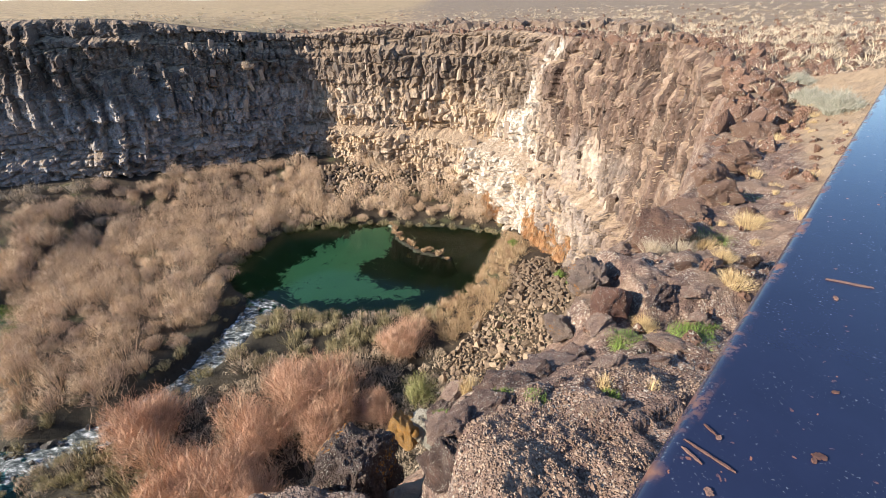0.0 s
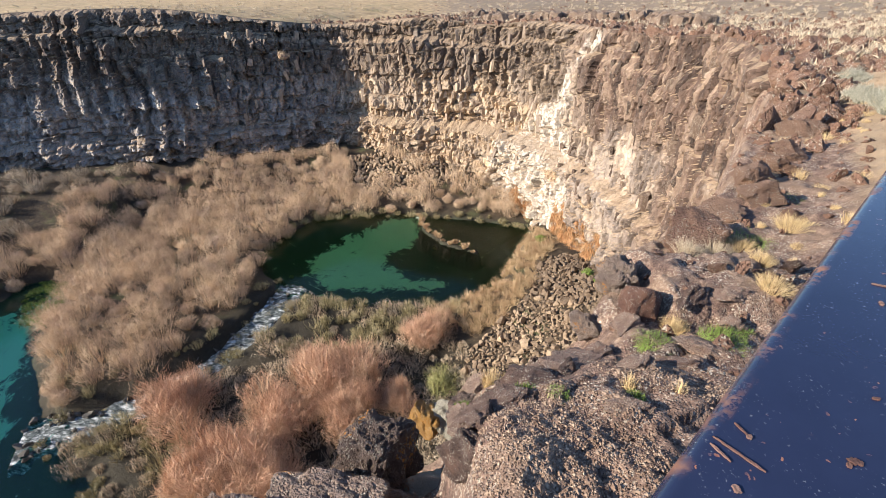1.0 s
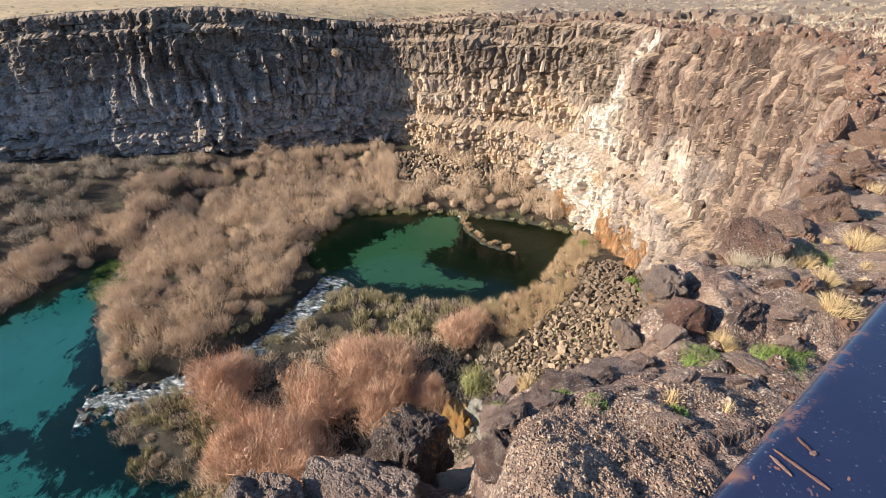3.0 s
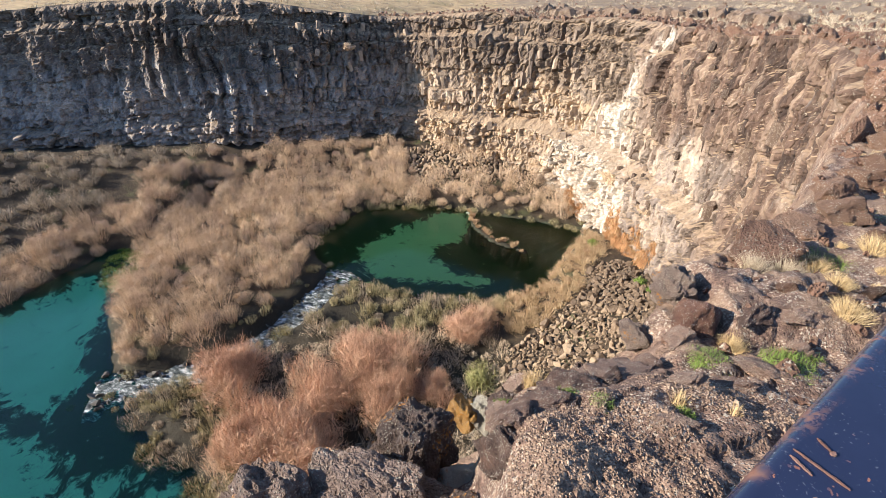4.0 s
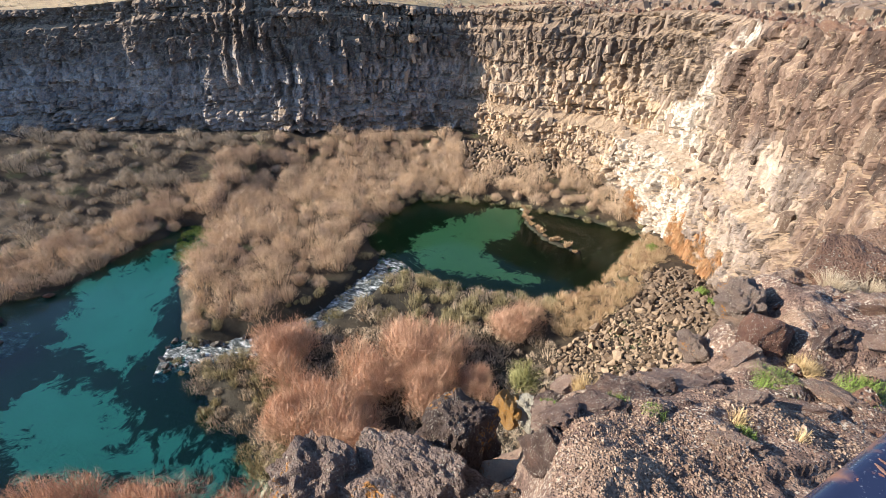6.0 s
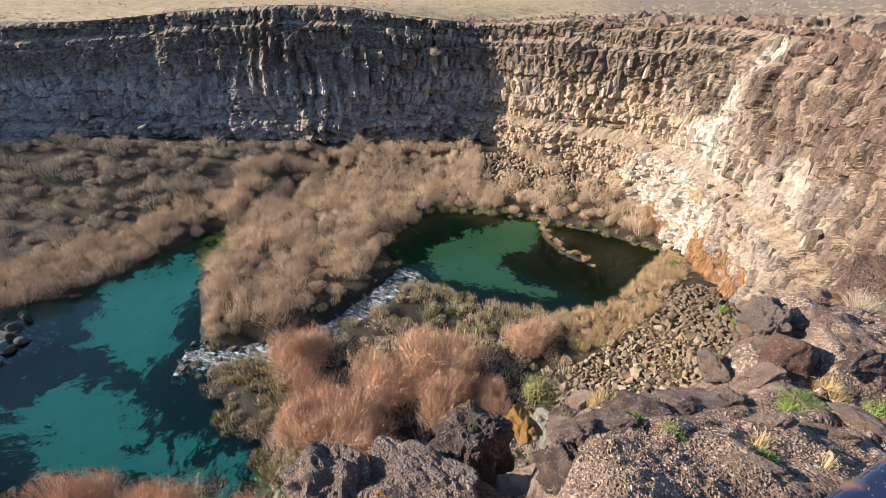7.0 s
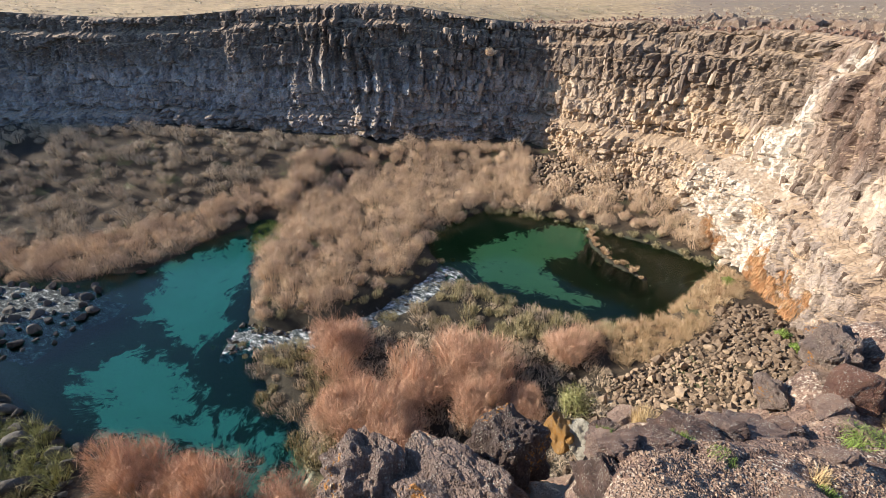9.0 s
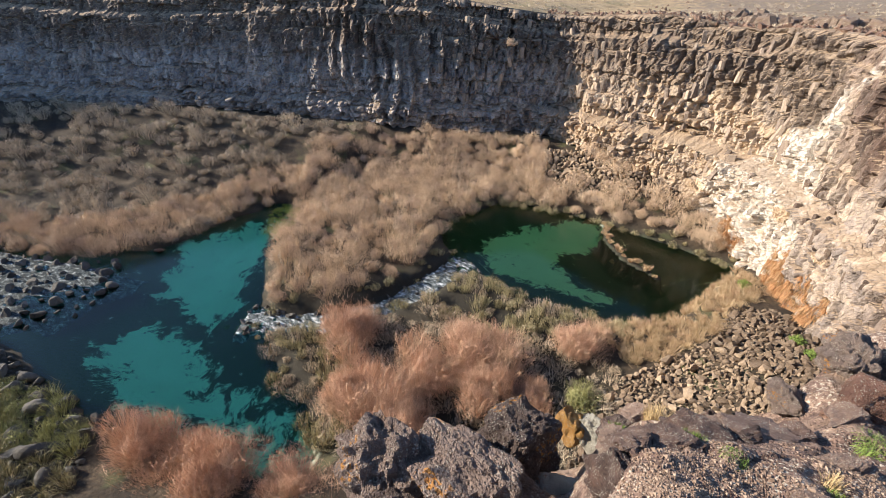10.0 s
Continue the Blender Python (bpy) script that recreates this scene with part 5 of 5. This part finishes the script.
PAINT = rail_material()
RUSTY = rock_material("rust", (0.09, 0.045, 0.04), (0.19, 0.10, 0.08), (0.32, 0.20, 0.16), 0, 0, False, 8.0)
rail = new("guard_rail")
rail.matrix_basis = pose(0.1357 - 0.7011 * 1.3, 0.1744 - 0.7131 * 1.3, 21.79, 0, 0, math.degrees(math.atan2(0.7131, 0.7011)))
part("top_beam", rail_box(4.6, 0.17, 0.05, 0.009, PAINT), rail, "navy painted steel beam with rust chips")
for x in (0.12, 4.2):
    wx, wy = (rail.matrix_basis @ Vector((x, -0.085, 0)))[:2]
    foot_z = on_ledge(wx, wy) - 0.1
    me = rail_box(21.74 - foot_z, 0.08, 0.08, 0.008, PAINT)
    ob = part("post", me, rail)
    ob.matrix_basis = pose(x - 0.04, -0.045, -0.05, 0, 90, 0)
# long rust runs and flakes on the paint
for n, (x, y, length, wide, turn) in enumerate(((1.3346, -0.020, 0.024, 0.0011, -96), (1.3515, -0.016, 0.0085, 0.0009, -115), (1.3495, -0.0205, 0.0032, 0.0024, -20),
                                                (1.3286, -0.014, 0.011, 0.0012, -108), (1.582, -0.052, 0.030, 0.0022, -73), (1.3718, -0.060, 0.0065, 0.0035, -60),
                                                (1.367, -0.0585, 0.003, 0.0022, 10), (1.5486, -0.047, 0.006, 0.0026, 15), (1.3138, -0.026, 0.004, 0.003, 40), (1.43, -0.060, 0.004, 0.0018, -50))):
    r = np.random.default_rng(500 + n)
    a = np.linspace(0, 2 * np.pi, 26, endpoint=False)
    rr = 1 + 0.25 * r.normal(0, 1, 26)
    top = np.stack([np.cos(a) * length / 2 * (0.8 + 0.2 * rr), np.sin(a) * wide / 2 * rr, np.full(26, 0.0005)], -1)
    low = top * (1.04, 1.1, 0) - (0, 0, 0.0005)
    idx = np.arange(26)
    me = mesh("rust_flake", np.vstack([top, low]), [idx[None], np.stack([idx, idx + 26, (idx + 1) % 26 + 26, (idx + 1) % 26], -1)], RUSTY)
    ob = part("rust_flake", me, rail, "raised orange rust flake")
    ob.matrix_basis = pose(x, y, 0.0006, 0, 0, turn)
tagged(rail, "navy blue painted steel guard rail with rust chips", "railing")


# ---- blocks standing proud of the far wall ----
def column_block(seed, material):
    """A broken basalt column: an uneven five to seven sided prism."""
    r = np.random.default_rng(seed)
    n = int(r.integers(5, 8))
    a = np.sort(r.uniform(0, 0.5, n) + np.arange(n)) * 2 * np.pi / n
    ring = np.stack([np.cos(a), np.sin(a)], -1) * r.uniform(0.8, 1.1, (n, 1))
    low = np.column_stack([ring * 1.02, np.full(n, -1.0) + r.normal(0, 0.08, n)])
    high = np.column_stack([ring * 0.96 + r.normal(0, 0.05, 2), np.full(n, 0.86) + r.normal(0, 0.10, n)])
    top = np.column_stack([ring * 0.74, np.full(n, 1.0) + r.normal(0, 0.06, n)])
    i = np.arange(n)
    j = (i + 1) % n
    sides = [np.stack([i + k * n, j + k * n, j + (k + 1) * n, i + (k + 1) * n], -1) for k in (0, 1)]
    return mesh("block", np.vstack([low, high, top]), [np.vstack(sides), (i + 2 * n)[None], i[::-1][None]], material)


BLOCK = rock_material("column_basalt", (0.09, 0.07, 0.06), (0.26, 0.20, 0.155), (0.46, 0.365, 0.27), 0.3, 0.0, False, 1.0)
JOINTED = rock_material("jointed_brown_basalt", (0.036, 0.025, 0.02), (0.09, 0.06, 0.046), (0.21, 0.15, 0.11), 0.5, 0.0, False, 1.0)
prisms = [column_block(600 + k, BLOCK) for k in range(8)]
brown_prisms = [column_block(620 + k, JOINTED) for k in range(8)]
face = CLIFF_FACE[(CLIFF_FACE[:, 0] > -34) & (CLIFF_FACE[:, 0] < 7.5) & (CLIFF_FACE[:, 1] > 44) & (CLIFF_FACE[:, 2] > 6.5) & (CLIFF_FACE[:, 2] < 18.8)]
for n, k in enumerate(g.integers(0, len(face), 130)):
    x, y, z = face[k]
    a, c = g.uniform(0.22, 0.42), g.uniform(0.35, 0.85)
    ob = part("block", prisms[n % 8], CLIFF_WALL)
    ob.matrix_basis = pose(x + 0.05, y + 0.12, z, g.normal(0, 7), g.normal(0, 7), g.uniform(0, 360)) @ Matrix.Diagonal((a, a, c, 1))
face = CLIFF_FACE[(CLIFF_FACE[:, 0] > 7.5) & (CLIFF_FACE[:, 1] > 20) & (CLIFF_FACE[:, 1] < 45) & (CLIFF_FACE[:, 2] > 8.0) & (CLIFF_FACE[:, 2] < 19.4)]
for n, k in enumerate(g.integers(0, len(face), 110)):
    x, y, z = face[k]
    a, c = g.uniform(0.2, 0.4), g.uniform(0.25, 0.65)
    ob = part("block", brown_prisms[n % 8], CLIFF_WALL)
    ob.matrix_basis = pose(x + 0.2, y, z, g.normal(0, 8), g.normal(0, 8), g.uniform(0, 360)) @ Matrix.Diagonal((a, a, c, 1))

# a second low band of dark columns set back from the rim behind the alcove
at = np.linspace(8.2, 12.4, 210) + g.normal(0, 0.02, 210)
back = spline(RIM, at)
away = back[:, :2] - CENTRE
away /= np.linalg.norm(away, axis=1, keepdims=True)
set_back = 5.5 + 5.0 * fbm(at * 2.3, 4.0) + g.uniform(0, 2.2, 210)
base_z = back[:, 2].copy()
back[:, :2] += away * set_back[:, None]
vs, fs, first = [], [], 0
for n in range(210):
    me = brown_prisms[n % 8]
    v = np.array([p.co for p in me.vertices])
    a, c = g.uniform(0.3, 0.8), g.uniform(0.35, 0.8)
    z0 = float(plateau_height(back[n:n + 1, 0], back[n:n + 1, 1], base_z[n], set_back[n])[0])
    turn = np.array(Euler((g.normal(0, 0.3), g.normal(0, 0.3), g.uniform(0, 6.28))).to_matrix())
    vs.append((v * (a, a, c)) @ turn.T + (back[n, 0], back[n, 1], z0 + 0.1 * c))
    fs += [tuple(first + i for i in p.vertices) for p in me.polygons]
    first += len(v)
me = bpy.data.meshes.new("rim_outcrop")
me.from_pydata(np.vstack(vs).tolist(), [], fs)
me.materials.append(JOINTED)
tagged(new("rim_outcrop", me), "low broken band of dark basalt columns behind the rim", "outcrop", kind="stuff")
